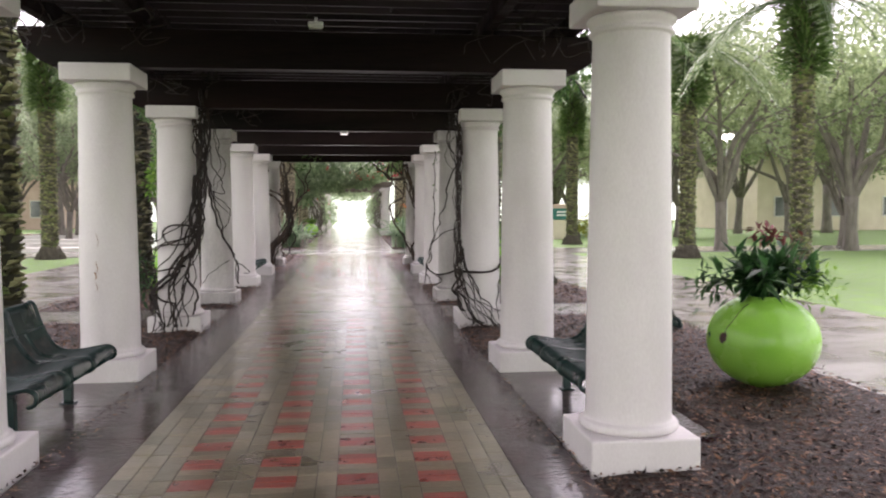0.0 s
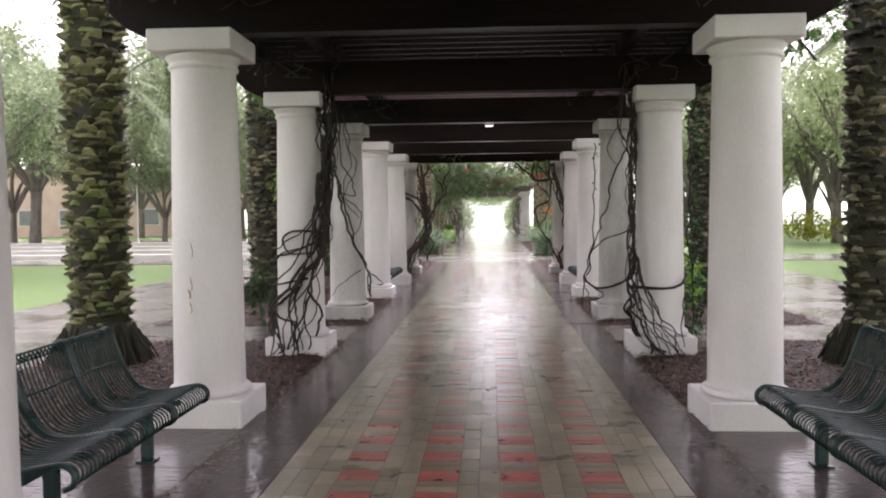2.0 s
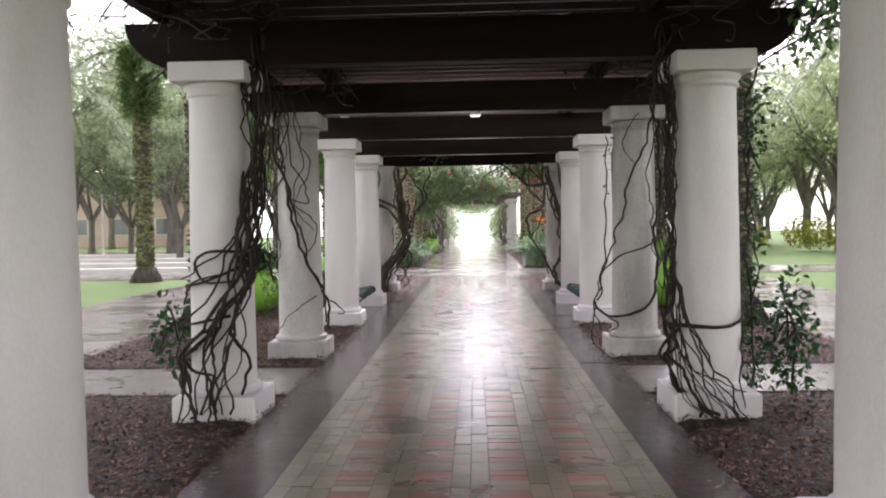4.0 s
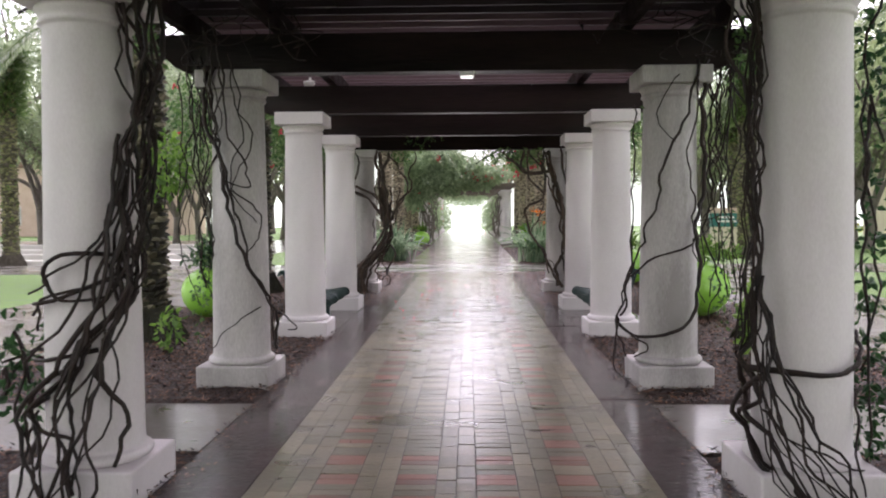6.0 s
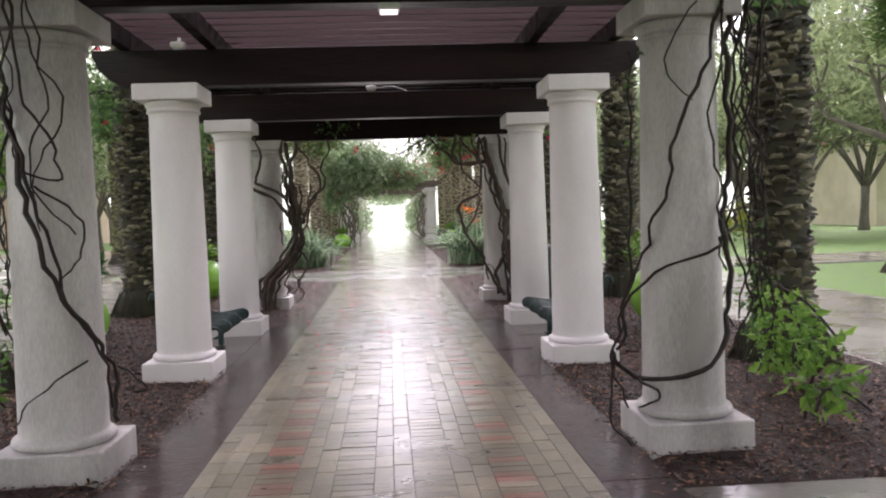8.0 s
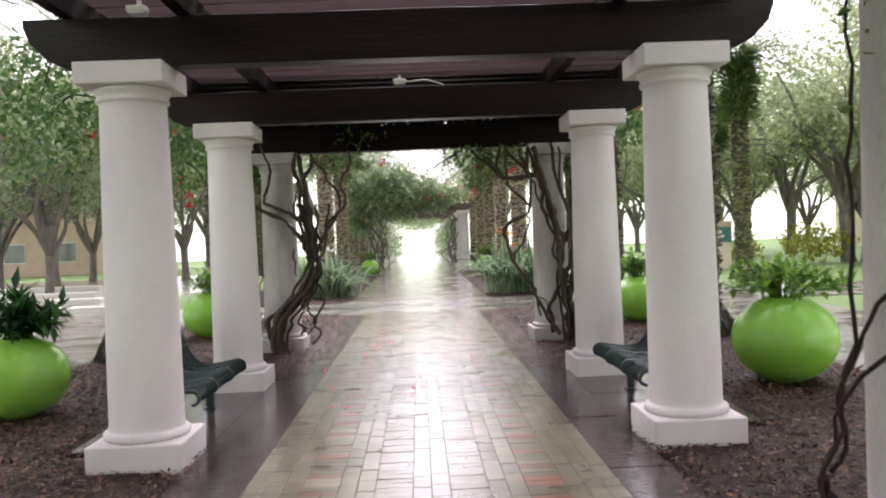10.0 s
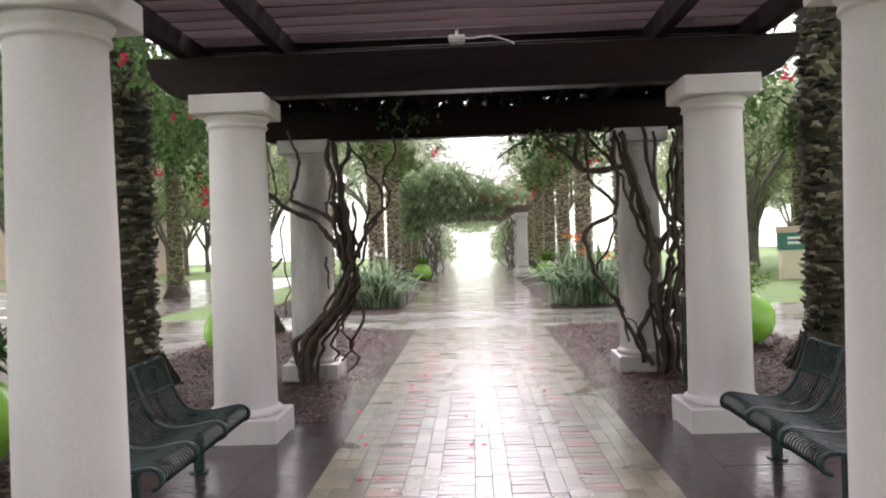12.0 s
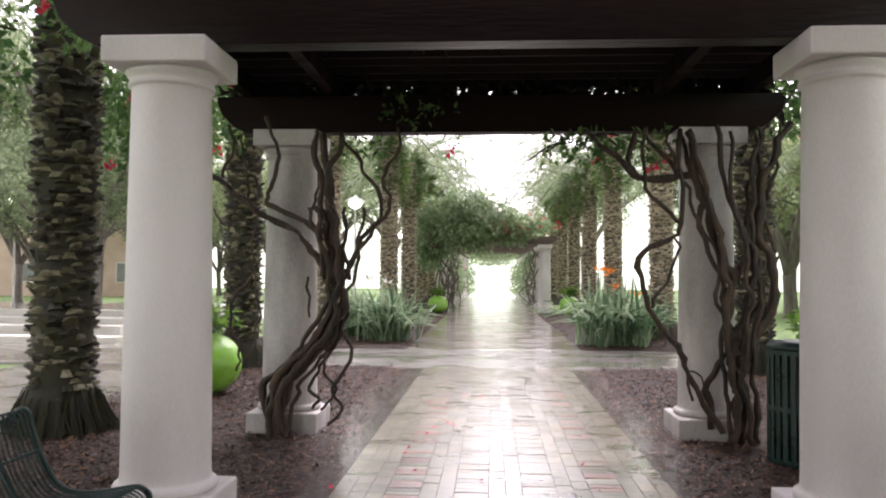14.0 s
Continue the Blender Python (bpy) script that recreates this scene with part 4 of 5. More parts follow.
# ---- hanging foliage on the pergola ----
def foliage(name, label, blobs, count, size, flowers, seed, mat=None, cat="bougainvillea", twigs=12):
    rng = random.Random(seed)
    t = thing(name, label, cat)
    for _ in range(twigs):
        bm = bmesh.new()
        c, r = rng.choice(blobs)
        a = Vector(c) + Vector((rng.gauss(0, 0.3) * r[0], rng.gauss(0, 0.3) * r[1], rng.gauss(0, 0.3) * r[2]))
        b = Vector(c) + Vector((rng.uniform(-1, 1) * r[0], rng.uniform(-1, 1) * r[1], rng.uniform(-1, 0.6) * r[2]))
        part("twig", tube(bm, curve_pts([a, a.lerp(b, 0.5) + Vector((0, 0, 0.15 * r[2])), b], 4), 0.012, 4), M_VINE, t)
    verts, faces = leaf_cloud(rng, blobs, count, size)
    from_lists("leaves", verts, faces, mat or M_LEAF, t)
    if flowers:
        for _ in range(flowers):
            verts, faces = [], []
            c, r = rng.choice(blobs)
            d = rnd_dir(rng)
            p = Vector(c) + Vector((d.x * r[0], d.y * r[1], d.z * r[2])) * rng.uniform(0.8, 1.02)
            for _ in range(9):
                leaf(verts, faces, p + rnd_dir(rng) * 0.04, rnd_dir(rng), rnd_dir(rng), 0.07, 0.06)
            from_lists("flower", verts, faces, M_FLOWER, t, "crimson red flower bracts")
    return t


M_YELLOW = leafy("yellow_green_leaf", (0.22, 0.26, 0.03), (0.36, 0.36, 0.05), 0.4)
foliage("bougainvillea", "leafy bougainvillea with red flowers over the pergola edge", [((-4.3, 25.3, 3.9), (1.3, 1.9, 1.0)), ((-3.5, 22.7, 4.15), (0.9, 1.5, 0.6)), ((-3.7, 24.3, 3.1), (0.7, 0.8, 0.7)), ((-4.9, 27.5, 4.6), (1.3, 1.5, 1.2)), ((-5.1, 22.2, 3.75), (0.9, 1.2, 1.2))], 6000, 0.12, 22, 41)
foliage("bougainvillea", "leafy bougainvillea hanging beside the end column", [((3.5, 24.3, 3.55), (0.7, 1.3, 0.55)), ((4.2, 26.5, 4.3), (0.9, 1.5, 0.8))], 1300, 0.12, 8, 42)
foliage("bougainvillea", "green bougainvillea sprays hanging under the end beam", [((1.05, 23.75, 3.05), (0.45, 0.25, 0.16)), ((1.6, 23.7, 2.95), (0.3, 0.22, 0.25)), ((-0.45, 24.0, 3.02), (0.09, 0.08, 0.08)), ((-0.9, 23.9, 3.35), (0.6, 0.3, 0.2)), ((0.3, 24.4, 3.6), (2.4, 0.4, 0.2)), ((0.75, 23.85, 2.98), (0.5, 0.25, 0.2)), ((1.35, 23.9, 2.85), (0.4, 0.25, 0.22)), ((-1.35, 23.9, 3.0), (0.35, 0.25, 0.14))], 1250, 0.085, 6, 43)
foliage("climbing_vine", "ragged leafy vine growing over the pergola roof edge", [((3.05, 9.8, 3.5), (0.35, 2.5, 0.45)), ((3.0, 14.0, 3.5), (0.3, 1.6, 0.5)), ((-3.05, 13.0, 3.5), (0.3, 1.6, 0.35))], 1900, 0.09, 0, 44, cat="vine", twigs=40)
foliage("shrub", "leafy green shrub growing in the mulch bed", [((3.6, 15.4, 0.55), (0.35, 0.5, 0.5)), ((3.3, 14.2, 0.4), (0.25, 0.3, 0.4))], 420, 0.11, 0, 45, M_LIGHTLEAF, "shrub")
foliage("shrub", "bright green shrub in the mulch beside a palm", [((-3.7, 16.2, 2.3), (0.3, 0.4, 0.5)), ((-3.6, 15.9, 0.3), (0.2, 0.25, 0.3))], 330, 0.12, 0, 46, M_LIGHTLEAF, "shrub")
foliage("shrub", "yellow-green shrubs beyond the lawn", [((17.5, 46.0, 0.9), (2.0, 1.0, 0.9)), ((14.8, 48.0, 0.7), (1.5, 0.9, 0.7))], 1500, 0.2, 0, 48, M_YELLOW, "shrub")
foliage("shrub", "dark leafy ivy clump at the foot of a column", [((-2.72, 10.9, 0.75), (0.2, 0.2, 0.45)), ((2.95, 10.9, 0.7), (0.25, 0.3, 0.7))], 460, 0.08, 0, 47, M_DARKLEAF, "ivy")


def strap_clump(x, y, mat_flower, seed, label, size=1.0):
    rng = random.Random(seed)
    t = thing("bird_of_paradise", label, "plant", "bird of paradise clumps", at=pose(x, y, -0.02) @ Matrix.Scale(size, 4))
    verts, faces = [], []
    for _ in range(230):
        a, lean = rng.uniform(0, 6.28), rng.random() ** 0.7
        base = Vector((rng.gauss(0, 0.25), rng.gauss(0, 0.2), 0))
        h, w = rng.uniform(0.75, 1.6), rng.uniform(0.02, 0.042)
        d = Vector((math.cos(a), math.sin(a), 0))
        side = Vector((-math.sin(a), math.cos(a), 0))
        k = len(verts)
        for s in range(5):
            q = s / 4
            p = base + d * lean * 1.15 * q ** 1.4 + Vector((0, 0, h * (q - 0.62 * lean * q ** 3)))
            ww = w * (0.5, 0.8, 1.0, 0.8, 0.1)[s]
            verts += [p - side * ww, p + Vector((0, 0, -0.015)), p + side * ww]
        for s in range(4):
            i = k + 3 * s
            faces += [(i, i + 1, i + 4, i + 3), (i + 1, i + 2, i + 5, i + 4)]
    from_lists("strap_leaves", verts, faces, M_STRAP, t)
    for _ in range(3):
        verts, faces = [], []
        p = Vector((rng.gauss(0, 0.4), rng.gauss(-0.2, 0.3), rng.uniform(1.05, 1.5)))
        for _ in range(6):
            leaf(verts, faces, p, (rnd_dir(rng) + Vector((0, 0, 0.8))).normalized(), rnd_dir(rng), 0.18, 0.05)
        from_lists("flower", verts, faces, mat_flower, t)


M_STRAP = leafy("strap_leaf", (0.08, 0.16, 0.08), (0.34, 0.44, 0.29), 0.25)
M_PALE = leafy("white_petal", (0.6, 0.6, 0.55), (0.75, 0.75, 0.7), 0.5)
strap_clump(-2.65, 35.9, M_PALE, 1, "clump of strap leaves with white flowers in mulch", 1.15)
strap_clump(-3.7, 37.3, M_PALE, 2, "clump of strap leaves with white flowers in mulch")
strap_clump(2.85, 34.9, M_ORANGE, 3, "clump of strap leaves with orange flowers in mulch", 1.3)
strap_clump(3.8, 37.0, M_ORANGE, 4, "clump of strap leaves with orange flowers in mulch")

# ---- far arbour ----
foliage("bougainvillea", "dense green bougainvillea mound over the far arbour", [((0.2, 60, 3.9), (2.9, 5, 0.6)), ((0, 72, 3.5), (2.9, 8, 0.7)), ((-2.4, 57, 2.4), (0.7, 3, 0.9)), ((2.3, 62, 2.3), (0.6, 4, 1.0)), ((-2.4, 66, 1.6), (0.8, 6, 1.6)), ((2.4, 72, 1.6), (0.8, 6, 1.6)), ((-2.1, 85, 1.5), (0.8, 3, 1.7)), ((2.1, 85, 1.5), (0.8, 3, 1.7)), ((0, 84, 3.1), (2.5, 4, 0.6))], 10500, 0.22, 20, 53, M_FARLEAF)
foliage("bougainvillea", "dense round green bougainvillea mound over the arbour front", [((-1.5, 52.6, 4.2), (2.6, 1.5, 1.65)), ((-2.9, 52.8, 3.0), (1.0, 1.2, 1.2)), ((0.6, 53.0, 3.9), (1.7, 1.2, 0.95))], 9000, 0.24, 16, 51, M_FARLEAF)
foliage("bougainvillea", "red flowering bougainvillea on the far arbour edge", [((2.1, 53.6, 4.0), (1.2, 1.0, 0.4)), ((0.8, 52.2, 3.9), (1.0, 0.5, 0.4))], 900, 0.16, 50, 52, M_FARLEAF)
rng = random.Random(61)
for x, y in ((-2.3, 53.2), (-2.2, 56.6), (2.2, 57.0), (-2.2, 60.0), (2.2, 60.3)):
    t = thing("climbing_vine", "dark bare vine stems against a far arbour column", "vine", "column vines", at=pose(x, y, 0))
    for _ in range(9):
        p = [(rng.gauss(0, 0.25), rng.gauss(0, 0.15), z) for z in (0, 0.8, 1.6, 2.4, 3.1)]
        part("stem", tube(bmesh.new(), curve_pts(p, 3), 0.035, 5), M_BARK, t, smooth=True)


# ---- dead runners hanging from the roof ----
rng = random.Random(66)
for s in (-1, 1):
    for k in (2, 3, 4, 5):
        t = thing("dead_vine", "dry tangled vine runners hanging from the beam end", "vine", "dead runners", at=pose(s * 2.3, ROW[k] - 0.35, 3.45))
        for _ in range(22):
            x, y, z = rng.uniform(-0.7, 0.9), rng.uniform(-0.5, 0.2), rng.uniform(0.0, 0.3)
            pts = [(x, y, z)]
            for _ in range(4):
                x, y, z = x + rng.gauss(0, 0.16), y + rng.gauss(0, 0.08), z + rng.gauss(-0.05, 0.09)
                pts.append((x, y, max(z, -0.28)))
            part("stem", tube(bmesh.new(), curve_pts(pts, 3), rng.uniform(0.004, 0.009), 4), M_VINE, t)

# ---- broad-leaved trees ----
def tree(seed, height, spread, label, mat, leaves, bare=0.0):
    rng = random.Random(seed)
    t = thing("oak_tree", label, "tree", "park trees")
    bm = bmesh.new()
    fork = height * rng.uniform(0.2, 0.28)
    tube(bm, [Vector((0.02 * i, 0, -0.15 + (fork + 0.15) * i / 5)) for i in range(6)], [0.26, 0.19, 0.165, 0.155, 0.155, 0.165], 9)
    tips = []
    for i in range(7):
        a = i * 0.9 + rng.uniform(-0.3, 0.3)
        reach, rise = spread * rng.uniform(0.45, 0.85), height * rng.uniform(0.3, 0.6)
        o = Vector((math.cos(a), math.sin(a), 0))
        pts = curve_pts([(0.1, 0, fork - 0.1), tuple(o * reach * 0.3 + Vector((rng.gauss(0, 0.2), rng.gauss(0, 0.2), fork + rise * 0.4))), tuple(o * reach * 0.65 + Vector((rng.gauss(0, 0.3), rng.gauss(0, 0.3), fork + rise * 0.75))), tuple(o * reach + Vector((0, 0, fork + rise)))], 4)
        tube(bm, pts, [0.11 - 0.09 * k / len(pts) for k in range(len(pts))], 6)
        tips += [Vector(pts[-1]), Vector(pts[8])]
        for j in range(4):
            q = Vector(pts[rng.randrange(5, len(pts))])
            e = q + Vector((rng.gauss(0, 0.9), rng.gauss(0, 0.9), rng.uniform(0.2, 1.4)))
            tube(bm, curve_pts([q, q.lerp(e, 0.5) + rnd_dir(rng) * 0.15, e], 3), 0.03, 4)
            tips.append(e)
    trunk = part("trunk", bm, M_BARK, t, smooth=True)
    blobs = [((p.x, p.y, p.z + 0.3), (rng.uniform(0.7, 1.3), rng.uniform(0.7, 1.3), rng.uniform(0.45, 0.85))) for p in tips]
    verts, faces = leaf_cloud(rng, blobs, leaves, 0.17, 0.4)
    from_lists("crown", verts, faces, mat, t)
    return t


ta = tree(71, 7.5, 4.2, "spreading oak with a dark trunk on the lawn", M_OAK, 8000)
tb = tree(72, 8.5, 4.6, "tall spreading oak with leafy drooping crown", M_OAK, 9000)
tc = tree(73, 6.2, 3.0, "small many-limbed tree with thin light crown", M_PALEOAK, 4600)
ta.matrix_world, tb.matrix_world, tc.matrix_world = pose(-14.5, 43.0, -0.05), pose(-20.0, 50.0, -0.05), pose(22.0, 33.0, -0.05)
rng = random.Random(81)
spots = []
for i in range(40):
    for _ in range(60):
        s = -1 if i % 2 else 1
        x, y = s * rng.uniform(10.5, 42), rng.uniform(22, 88)
        if s > 0 and (9 < x < 20 and y < 42 or y < 34):
            continue
        if s < 0 and x > -26 and 30 < y < 41:
            continue
        if all((x - a) ** 2 + (y - b) ** 2 > 26 for a, b in spots):
            spots.append((x, y))
            break
for i, (x, y) in enumerate(spots):
    src = (ta, tb, tc)[i % 3] if x < 0 or x > 24 else tc
    copy_thing(src, pose(x, y, -0.05, 0, 0, 97 * i) @ Matrix.Scale(rng.uniform(1.15, 1.65), 4))
for x, y, k in ((33, 52, 1.9), (23, 38, 1.5), (-17, 49, 1.8), (-26, 46, 1.9), (-10, 96, 2.1), (9.5, 99, 2.1)):
    copy_thing(tb, pose(x, y, -0.05, 0, 0, x * 13) @ Matrix.Scale(k, 4))
for x, y, k in ((15.2, 30.5, 1.45), (20.5, 30.0, 1.6), (19, 46, 1.6), (15.0, 57, 1.5), (22, 58, 1.7), (-5, 113, 1.7), (4.5, 116, 1.7)):
    copy_thing(tc, pose(x, y, -0.05, 0, 0, x * 29) @ Matrix.Scale(k, 4))
for x, y in ((-7.5, 24.8), (-17, 19), (25.0, 26.0), (13.0, 55.0)):
    copy_thing(tb, pose(x - (8 if x < 0 else 0), y, -0.05, 0, 0, x * 7))


# ---- far buildings and the wood behind ----
def building(name, label, x0, x1, y0, y1, h, mat, bays):
    b = thing(name, label, "building")
    part("wall", B(x0, x1, y0, y1, -0.1, h), mat, b)
    part("roof", B(x0 - 0.5, x1 + 0.5, y0 - 0.5, y1 + 0.5, h, h + 0.5, bevel=0.05), M_ROOF, b)
    for i in range(bays):
        cx = x0 + (x1 - x0) * (i + 0.5) / bays
        w = part("window", B(cx - 0.9, cx + 0.9, y0 - 0.06, y0 - 0.005, 1.0, 2.6), M_STEP, b)
        part("pane", B(cx - 0.8, cx + 0.8, y0 - 0.075, y0 - 0.062, 1.1, 2.5), M_GLASS, w)
    return b


building("campus_building", "long cream stucco building behind the trees", 31, 71, 58, 70, 5.5, M_CREAM, 9)
building("campus_building", "long terracotta stucco building behind the oaks", -62, -26, 76, 86, 6.0, M_TERRA, 9)
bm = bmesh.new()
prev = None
for i in range(241):   # a glowing ring of far woods, low where the walk leaves
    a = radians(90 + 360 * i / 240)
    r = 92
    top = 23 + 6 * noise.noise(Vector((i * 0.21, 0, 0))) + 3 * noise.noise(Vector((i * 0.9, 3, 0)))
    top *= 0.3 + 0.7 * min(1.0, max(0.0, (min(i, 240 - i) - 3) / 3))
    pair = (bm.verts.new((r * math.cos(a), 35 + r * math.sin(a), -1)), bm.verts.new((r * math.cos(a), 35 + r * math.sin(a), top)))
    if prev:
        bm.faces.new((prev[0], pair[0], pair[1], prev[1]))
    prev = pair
# Mist is put into the wood's colour, and its glow lights the place.
M_MIST = material("glowing_misty_wood", (0.40, 0.46, 0.38), (0.58, 0.63, 0.54), (0.9, 1.0), 0.12, 0.0, 1.2)
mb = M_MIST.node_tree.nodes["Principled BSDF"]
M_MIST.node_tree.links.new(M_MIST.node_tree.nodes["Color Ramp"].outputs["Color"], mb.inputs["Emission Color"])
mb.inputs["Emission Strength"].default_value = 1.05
tagged(new("backdrop", mesh_of("backdrop", bm, M_MIST)), "distant woods, mist and glow put into their colour", "woods", kind="structure")

# ---- plaza steps ----
for i, (y, z) in enumerate(((34.2, 0.14), (37.0, 0.22), (39.6, 0.30), (43.0, 0.38))):
    for a, b in ((-44 + 2 * i, -26), (-25.99, -9.0 - 1.2 * i)):
        ob = new("plaza_step", mesh_of("plaza_step", B(a, b, y, y + 0.55, -0.1, z, bevel=0.03), M_STEP))
        tagged(ob, "low pale cast stone step wall at the plaza", "step", "plaza steps")


# ---- lamp posts, sign, bin ----
def lamp_post():
    p = thing("street_lamp", "lit white globe lamp on a slim post", "street lamp", "park lamps")
    part("post", lathe(bmesh.new(), [(0.09, -0.05), (0.09, 0.3), (0.055, 0.35), (0.045, 4.9), (0.07, 4.95), (0.07, 5.02)], 12), M_PLASTIC, p, smooth=True)
    part("globe", lathe(bmesh.new(), [(0.08, 5.0), (0.3, 5.15), (0.34, 5.3), (0.2, 5.42)], 16), M_LAMP, p, smooth=True)
    part("hood", lathe(bmesh.new(), [(0.5, 5.36), (0.46, 5.42), (0.1, 5.58), (0.03, 5.68)], 20), M_PLASTIC, p, smooth=True)
    return p


lp = lamp_post()
lp.matrix_world = pose(18.4, 36.8, -0.05)
for x, y in ((-23, 53), (-7.9, 85), (10.6, 85), (-6.8, 55)):
    copy_thing(lp, pose(x, y, -0.05))

sg = thing("wayfinding_sign", "teal sign panel with orange top on cream base", "sign", at=pose(12.2, 44.0, -0.05))
part("base", B(-0.7, 0.7, -0.2, 0.2, 0, 1.12, bevel=0.02), M_CREAM, sg)
panel = part("panel", B(-0.73, 0.73, -0.24, 0.24, 1.12, 1.76, bevel=0.02), M_TEAL, sg, "teal sign face")
part("top_trim", B(-0.75, 0.75, -0.26, 0.26, 1.76, 2.0, bevel=0.02), M_TERRA, sg, "orange top band")
for z, w in ((1.56, 0.5), (1.38, 0.56)):
    part("lettering_bar", B(-0.5, -0.5 + w * 1.6, -0.249, -0.241, z - 0.05, z + 0.05), M_PLASTIC, panel, "pale unreadable lettering")

bin_ = thing("litter_bin", "dark green slatted steel litter bin on mulch", "bin", at=pose(2.67, 22.65, 0.0))
part("liner", lathe(bmesh.new(), [(0.25, 0.03), (0.26, 0.95), (0.2, 0.96)], 20), M_BLACK, bin_, smooth=True)
for i in range(26):
    a = 2 * math.pi * i / 26
    ob = part("slat", B(-0.022, 0.022, -0.006, 0.006, 0.06, 0.98), M_GREEN, bin_)
    ob.matrix_local = pose(0.285 * math.cos(a), 0.285 * math.sin(a), 0, 0, 0, math.degrees(a) + 90)
for z in (0.05, 0.5, 0.98):
    part("hoop", lathe(bmesh.new(), [(0.278, z - 0.02), (0.297, z - 0.02), (0.297, z + 0.02), (0.278, z + 0.02)], 26), M_GREEN, bin_)
part("lid_ring", lathe(bmesh.new(), [(0.3, 1.0), (0.31, 1.03), (0.27, 1.07), (0.14, 1.08)], 26), M_GREEN, bin_, smooth=True)


# ---- pergola lamps and cables ----
def flood_lamp(x, y, z, lit):
    p = thing("pergola_lamp", "small white lamp fixed on a timber beam", "lamp", "pergola lamps", at=pose(x, y, z))
    part("housing", B(-0.075, 0.075, -0.07, 0.05, 0.0, 0.05, bevel=0.012), M_PLASTIC, p)
    part("lens", B(-0.06, 0.06, -0.06, 0.04, -0.012, 0.0), M_DIMLAMP if lit else M_PLASTIC, p)
    part("bracket", B(-0.015, 0.015, 0.02, 0.05, 0.05, 0.11), M_PLASTIC, p)
    return p


flood_lamp(0.15, ROW[5] - 0.04, CAP_TOP - 0.05, True)
flood_lamp(-0.05, ROW[3] - 0.18, CAP_TOP + BEAM_H + 0.02, False)
flood_lamp(-0.1, ROW[7] - 0.18, CAP_TOP + BEAM_H + 0.02, False)
flood_lamp(-2.05, ROW[6] - 0.18, CAP_TOP + BEAM_H + 0.0, False)
cable = tube(bmesh.new(), curve_pts([(-0.1, ROW[7] - 0.18, 3.6), (0.02, ROW[7] - 0.2, 3.57), (0.2, ROW[7] - 0.18, 3.59), (0.4, ROW[7] - 0.12, 3.54), (0.42, ROW[7], 3.54)], 4), 0.008, 5)
tagged(new("cable", mesh_of("cable", cable, M_PLASTIC)), "thin white cable running from a lamp along the beam", "cable")

# ---- small wear and litter ----
bm = bmesh.new()
for (a0, z0, z1, w) in ((-96, 1.08, 1.2, 0.0045), (-99, 1.02, 1.1, 0.008), (-94, 1.34, 1.48, 0.003), (-97, 0.9, 1.0, 0.0035)):
    pts = [(0.304 * math.cos(radians(a0 + 1.5 * math.sin(k))), 0.304 * math.sin(radians(a0 + 1.5 * math.sin(k))), z0 + (z1 - z0) * k / 5) for k in range(6)]
    tube(bm, pts, [w * q for q in (0.4, 1, 0.8, 1, 0.7, 0.2)], 5)
rs = part("rust_streak", bm, M_RUST, columns["L", 3], "brown rust streaks")
verts, faces, rng = [], [], random.Random(95)
for _ in range(24):
    p = Vector((rng.gauss(-0.45, 0.55), rng.uniform(19.0, 26.5), 0.006))
    for _ in range(2):
        leaf(verts, faces, p, Vector((rng.gauss(0, 1), rng.gauss(0, 1), 0.12)).normalized(), Vector((0, 0, 1)), 0.04, 0.035)
tagged(from_lists("fallen_petals", verts, faces, M_FLOWER), "fallen red petals on the wet brick walk", "petals", kind="stuff")
verts, faces = [], []
for _ in range(130):
    p = Vector((rng.uniform(-1.7, 1.7), rng.uniform(3, 28), 0.006))
    leaf(verts, faces, p, Vector((rng.gauss(0, 1), rng.gauss(0, 1), 0.1)).normalized(), Vector((0, 0, 1)), rng.uniform(0.012, 0.04), rng.uniform(0.008, 0.02))
tagged(from_lists("fallen_leaves", verts, faces, M_CHIP), "small brown fallen leaves on the wet bricks", "leaves", kind="stuff")


# ---- brick walk (pieces last) ----
def brick_mesh(name, w, d, mat):
    bm = B(-w / 2 + 0.0018, w / 2 - 0.0018, -d / 2 + 0.0018, d / 2 - 0.0018, -0.05, 0.0)
    top = [e for e in bm.edges if all(v.co.z > -0.01 for v in e.verts)]
    bmesh.ops.bevel(bm, geom=top, offset=0.0022, segments=1, affect="EDGES")
    return mesh_of(name, bm, mat)


walk_bed = tagged(new("floor_walk", mesh_of("floor_walk", B(-STRIP, STRIP, -3.2, 29.9, -0.13, -0.0045), M_BED)), "wet tan brick walk with red brick squares", "brick walk", kind="structure")
DX, RED_X0 = 0.515, -0.83   # red squares: pitch across, first left edge
lanes = []                   # left edge, width, kind
for i in range(3):
    lanes.append((WALK_L + i * (RED_X0 - WALK_L) / 3, (RED_X0 - WALK_L) / 3, "long"))
for i in range(4):
    x = RED_X0 + i * DX
    lanes.append((x, 0.26, "red%d" % i))
    if i < 3:
        lanes += [(x + 0.26, 0.1275, "long"), (x + 0.3875, 0.1275, "long")]
end = RED_X0 + 3 * DX + 0.26
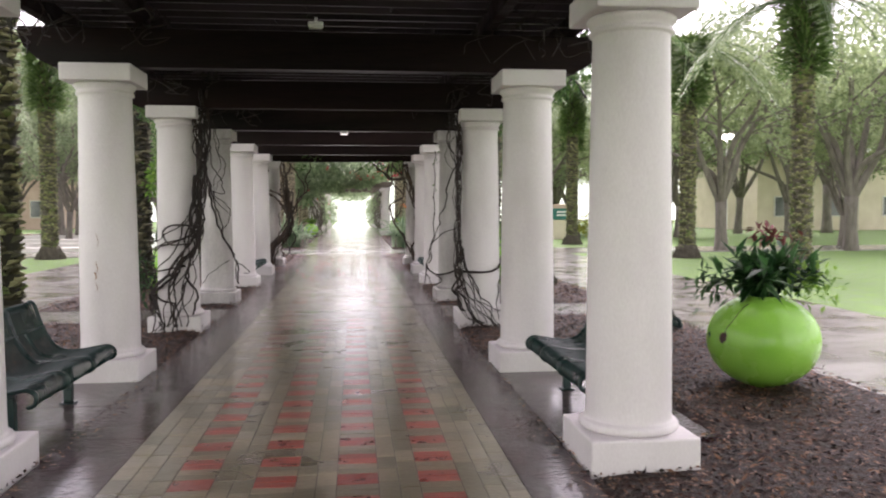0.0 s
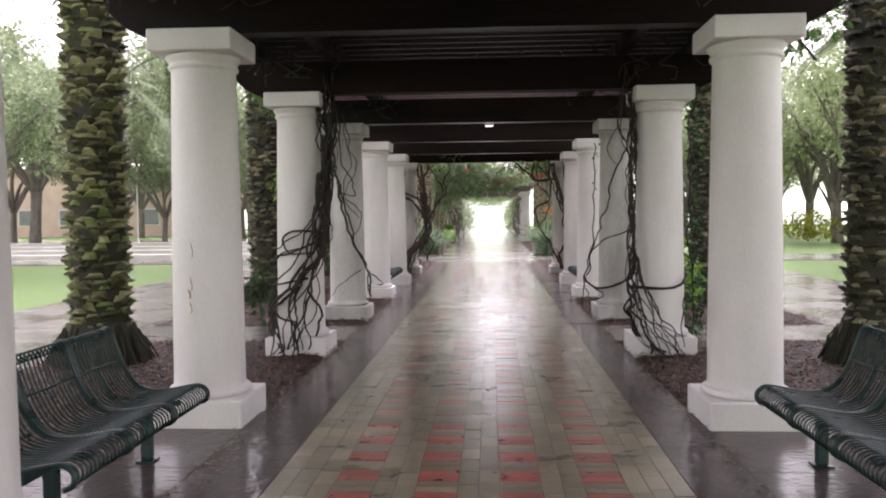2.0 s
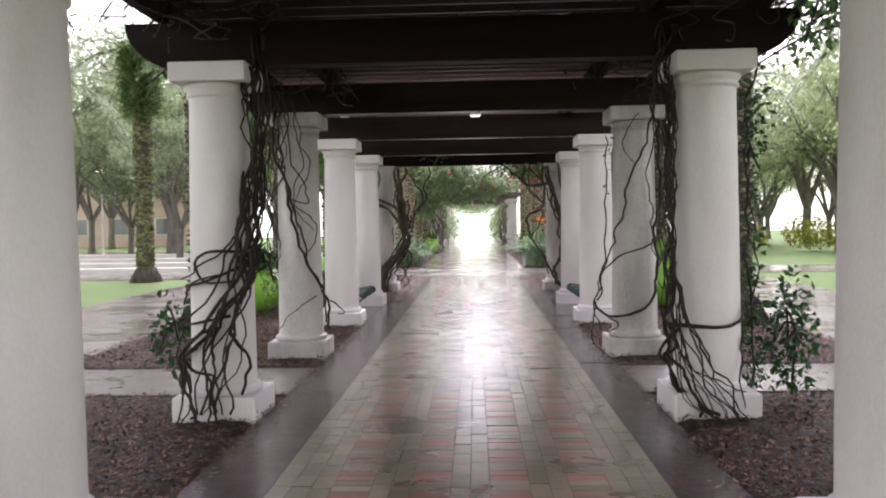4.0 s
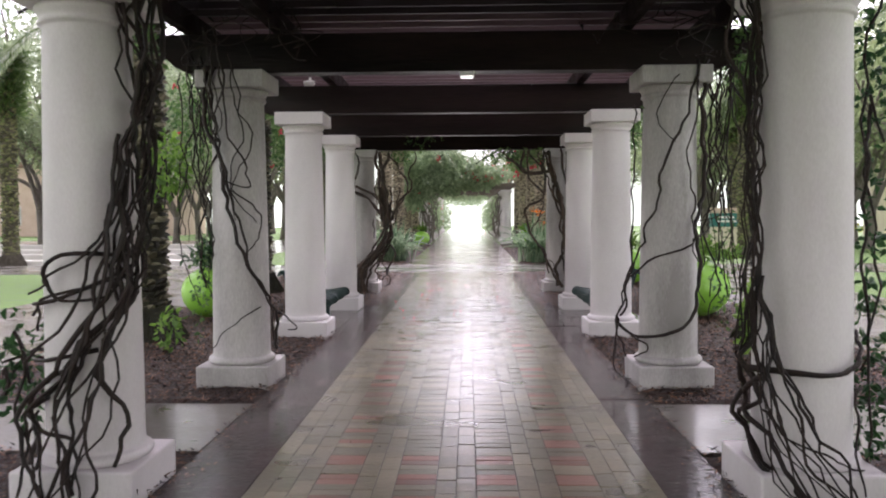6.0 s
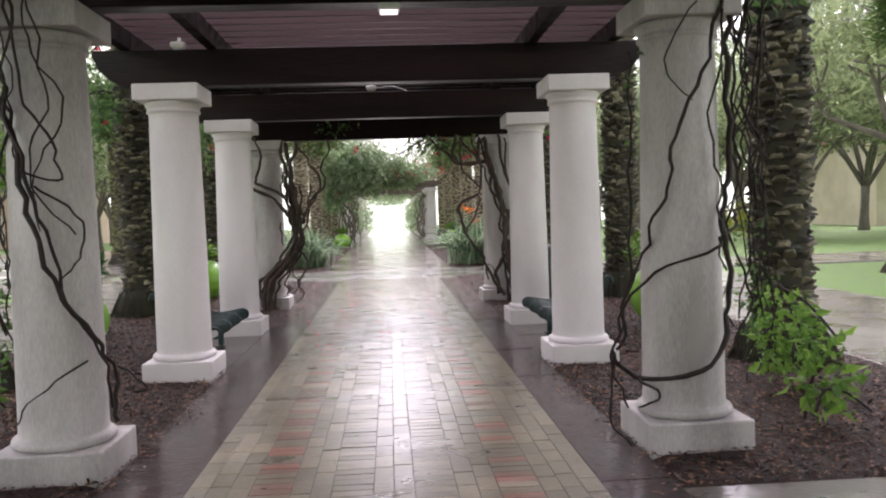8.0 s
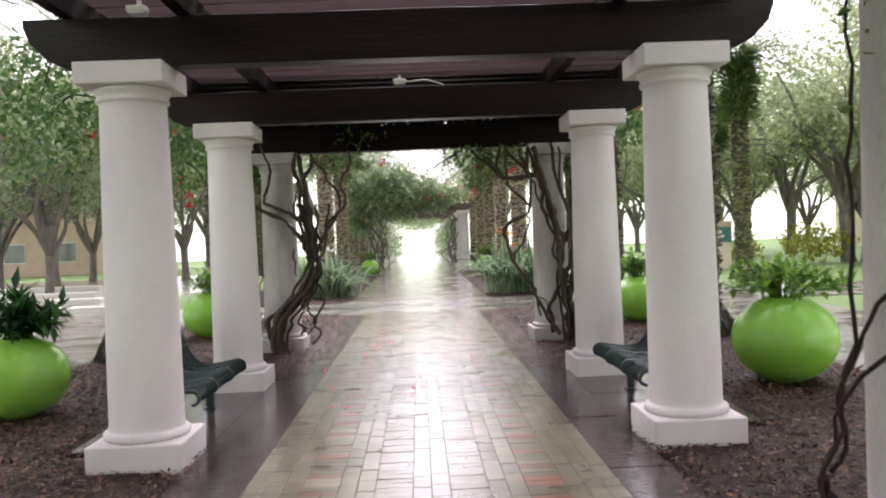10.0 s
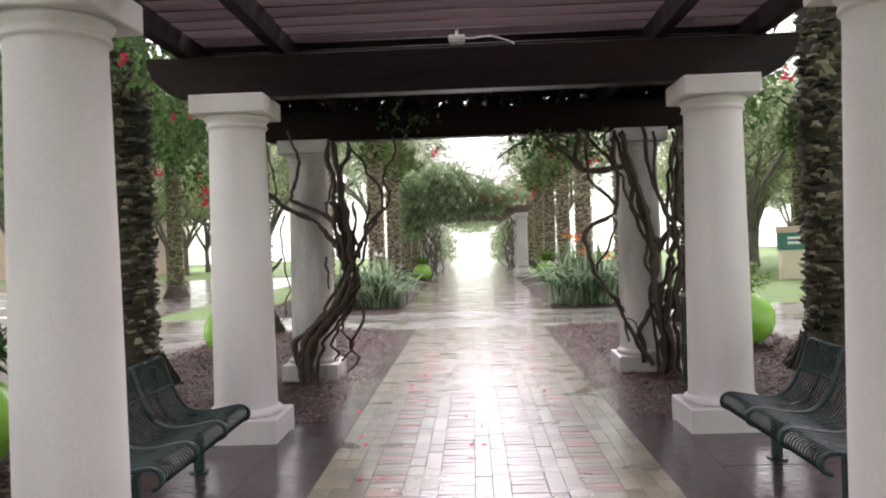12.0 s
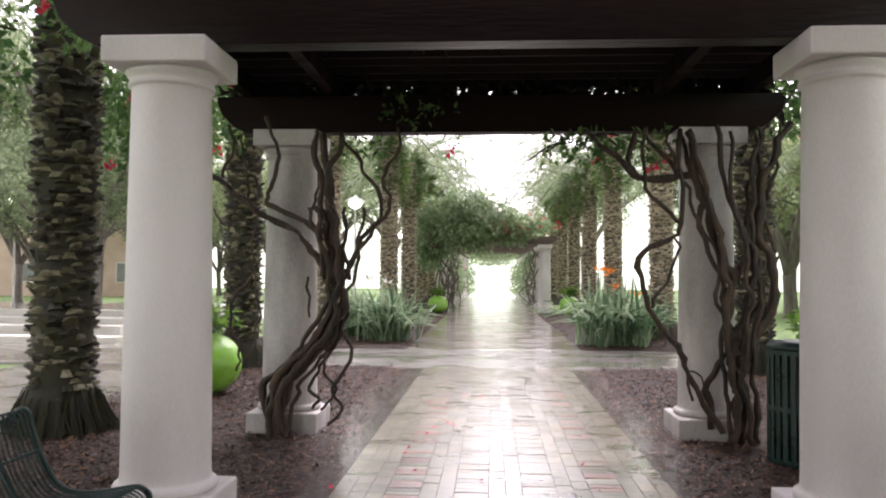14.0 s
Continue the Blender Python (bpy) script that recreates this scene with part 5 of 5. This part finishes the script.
for i in range(3):
    lanes.append((end + i * (WALK_R - end) / 3, (WALK_R - end) / 3, "long"))
shapes, rng = {}, random.Random(11)
joined = {"tan": ([], []), "red": ([], []), "worn_red": ([], []), "dark": ([], [])}
MATS = {"tan": M_TAN, "red": M_RED, "worn_red": M_REDDULL, "dark": M_DARK}


def add_brick(kind, x, y, w, d, own):
    dz, tilt = rng.uniform(-0.002, 0.002), (rng.gauss(0, 0.45), rng.gauss(0, 0.35)) if kind != "dark" else (rng.gauss(0, 0.08), rng.gauss(0, 0.08))
    key = (kind, round(w, 3), round(d, 3))
    if key not in shapes:
        shapes[key] = brick_mesh("paver", w, d, MATS[kind])
    m = pose(x, y, dz, tilt[0], tilt[1], rng.uniform(-0.4, 0.4))
    if own:
        ob = new("brick", shapes[key])
        ob.parent = walk_bed
        ob.matrix_local = m
    else:
        verts, faces = joined[kind]
        k = len(verts)
        me = shapes[key]
        verts += [m @ v.co for v in me.vertices]
        faces += [tuple(k + i for i in p.vertices) for p in me.polygons]


for x, w, kind in lanes:
    depth = 0.103 if kind.startswith("red") else 0.255
    y, i = -3.1 + rng.uniform(0, 0.1 if depth < 0.2 else 0.25), 0
    if kind.startswith("red"):
        y = -3.1
    while y < 29.85:
        red = kind.startswith("red") and i % 4 < 2 and (y < 11.6 or (y < 27 and kind in ("red0", "red3") and rng.random() < 0.8))
        # Reds beyond 7.2 m take the colour dulled for glare.
        add_brick(("red" if y < 7.2 else "worn_red") if red else "tan", x + w / 2, y + depth / 2, w, depth, 4.2 < y < 7.3)
        y += depth
        i += 1
for s in (-1, 1):
    inner = WALK_R if s > 0 else -WALK_L
    y = -3.1
    while y < 29.0:
        add_brick("dark", s * (inner + STRIP) / 2, y + 0.82, STRIP - inner, 1.64, False)
        y += 1.64
    for a, b in PADS:
        for j in range(2):
            add_brick("dark", s * (STRIP + 0.6), a + (b - a) * (j + 0.5) / 2, 1.2, (b - a) / 2, False)
for kind, (verts, faces) in joined.items():
    ob = from_lists(kind + "_bricks", verts, faces, MATS[kind], walk_bed)
    tagged(ob, kind="stuff")
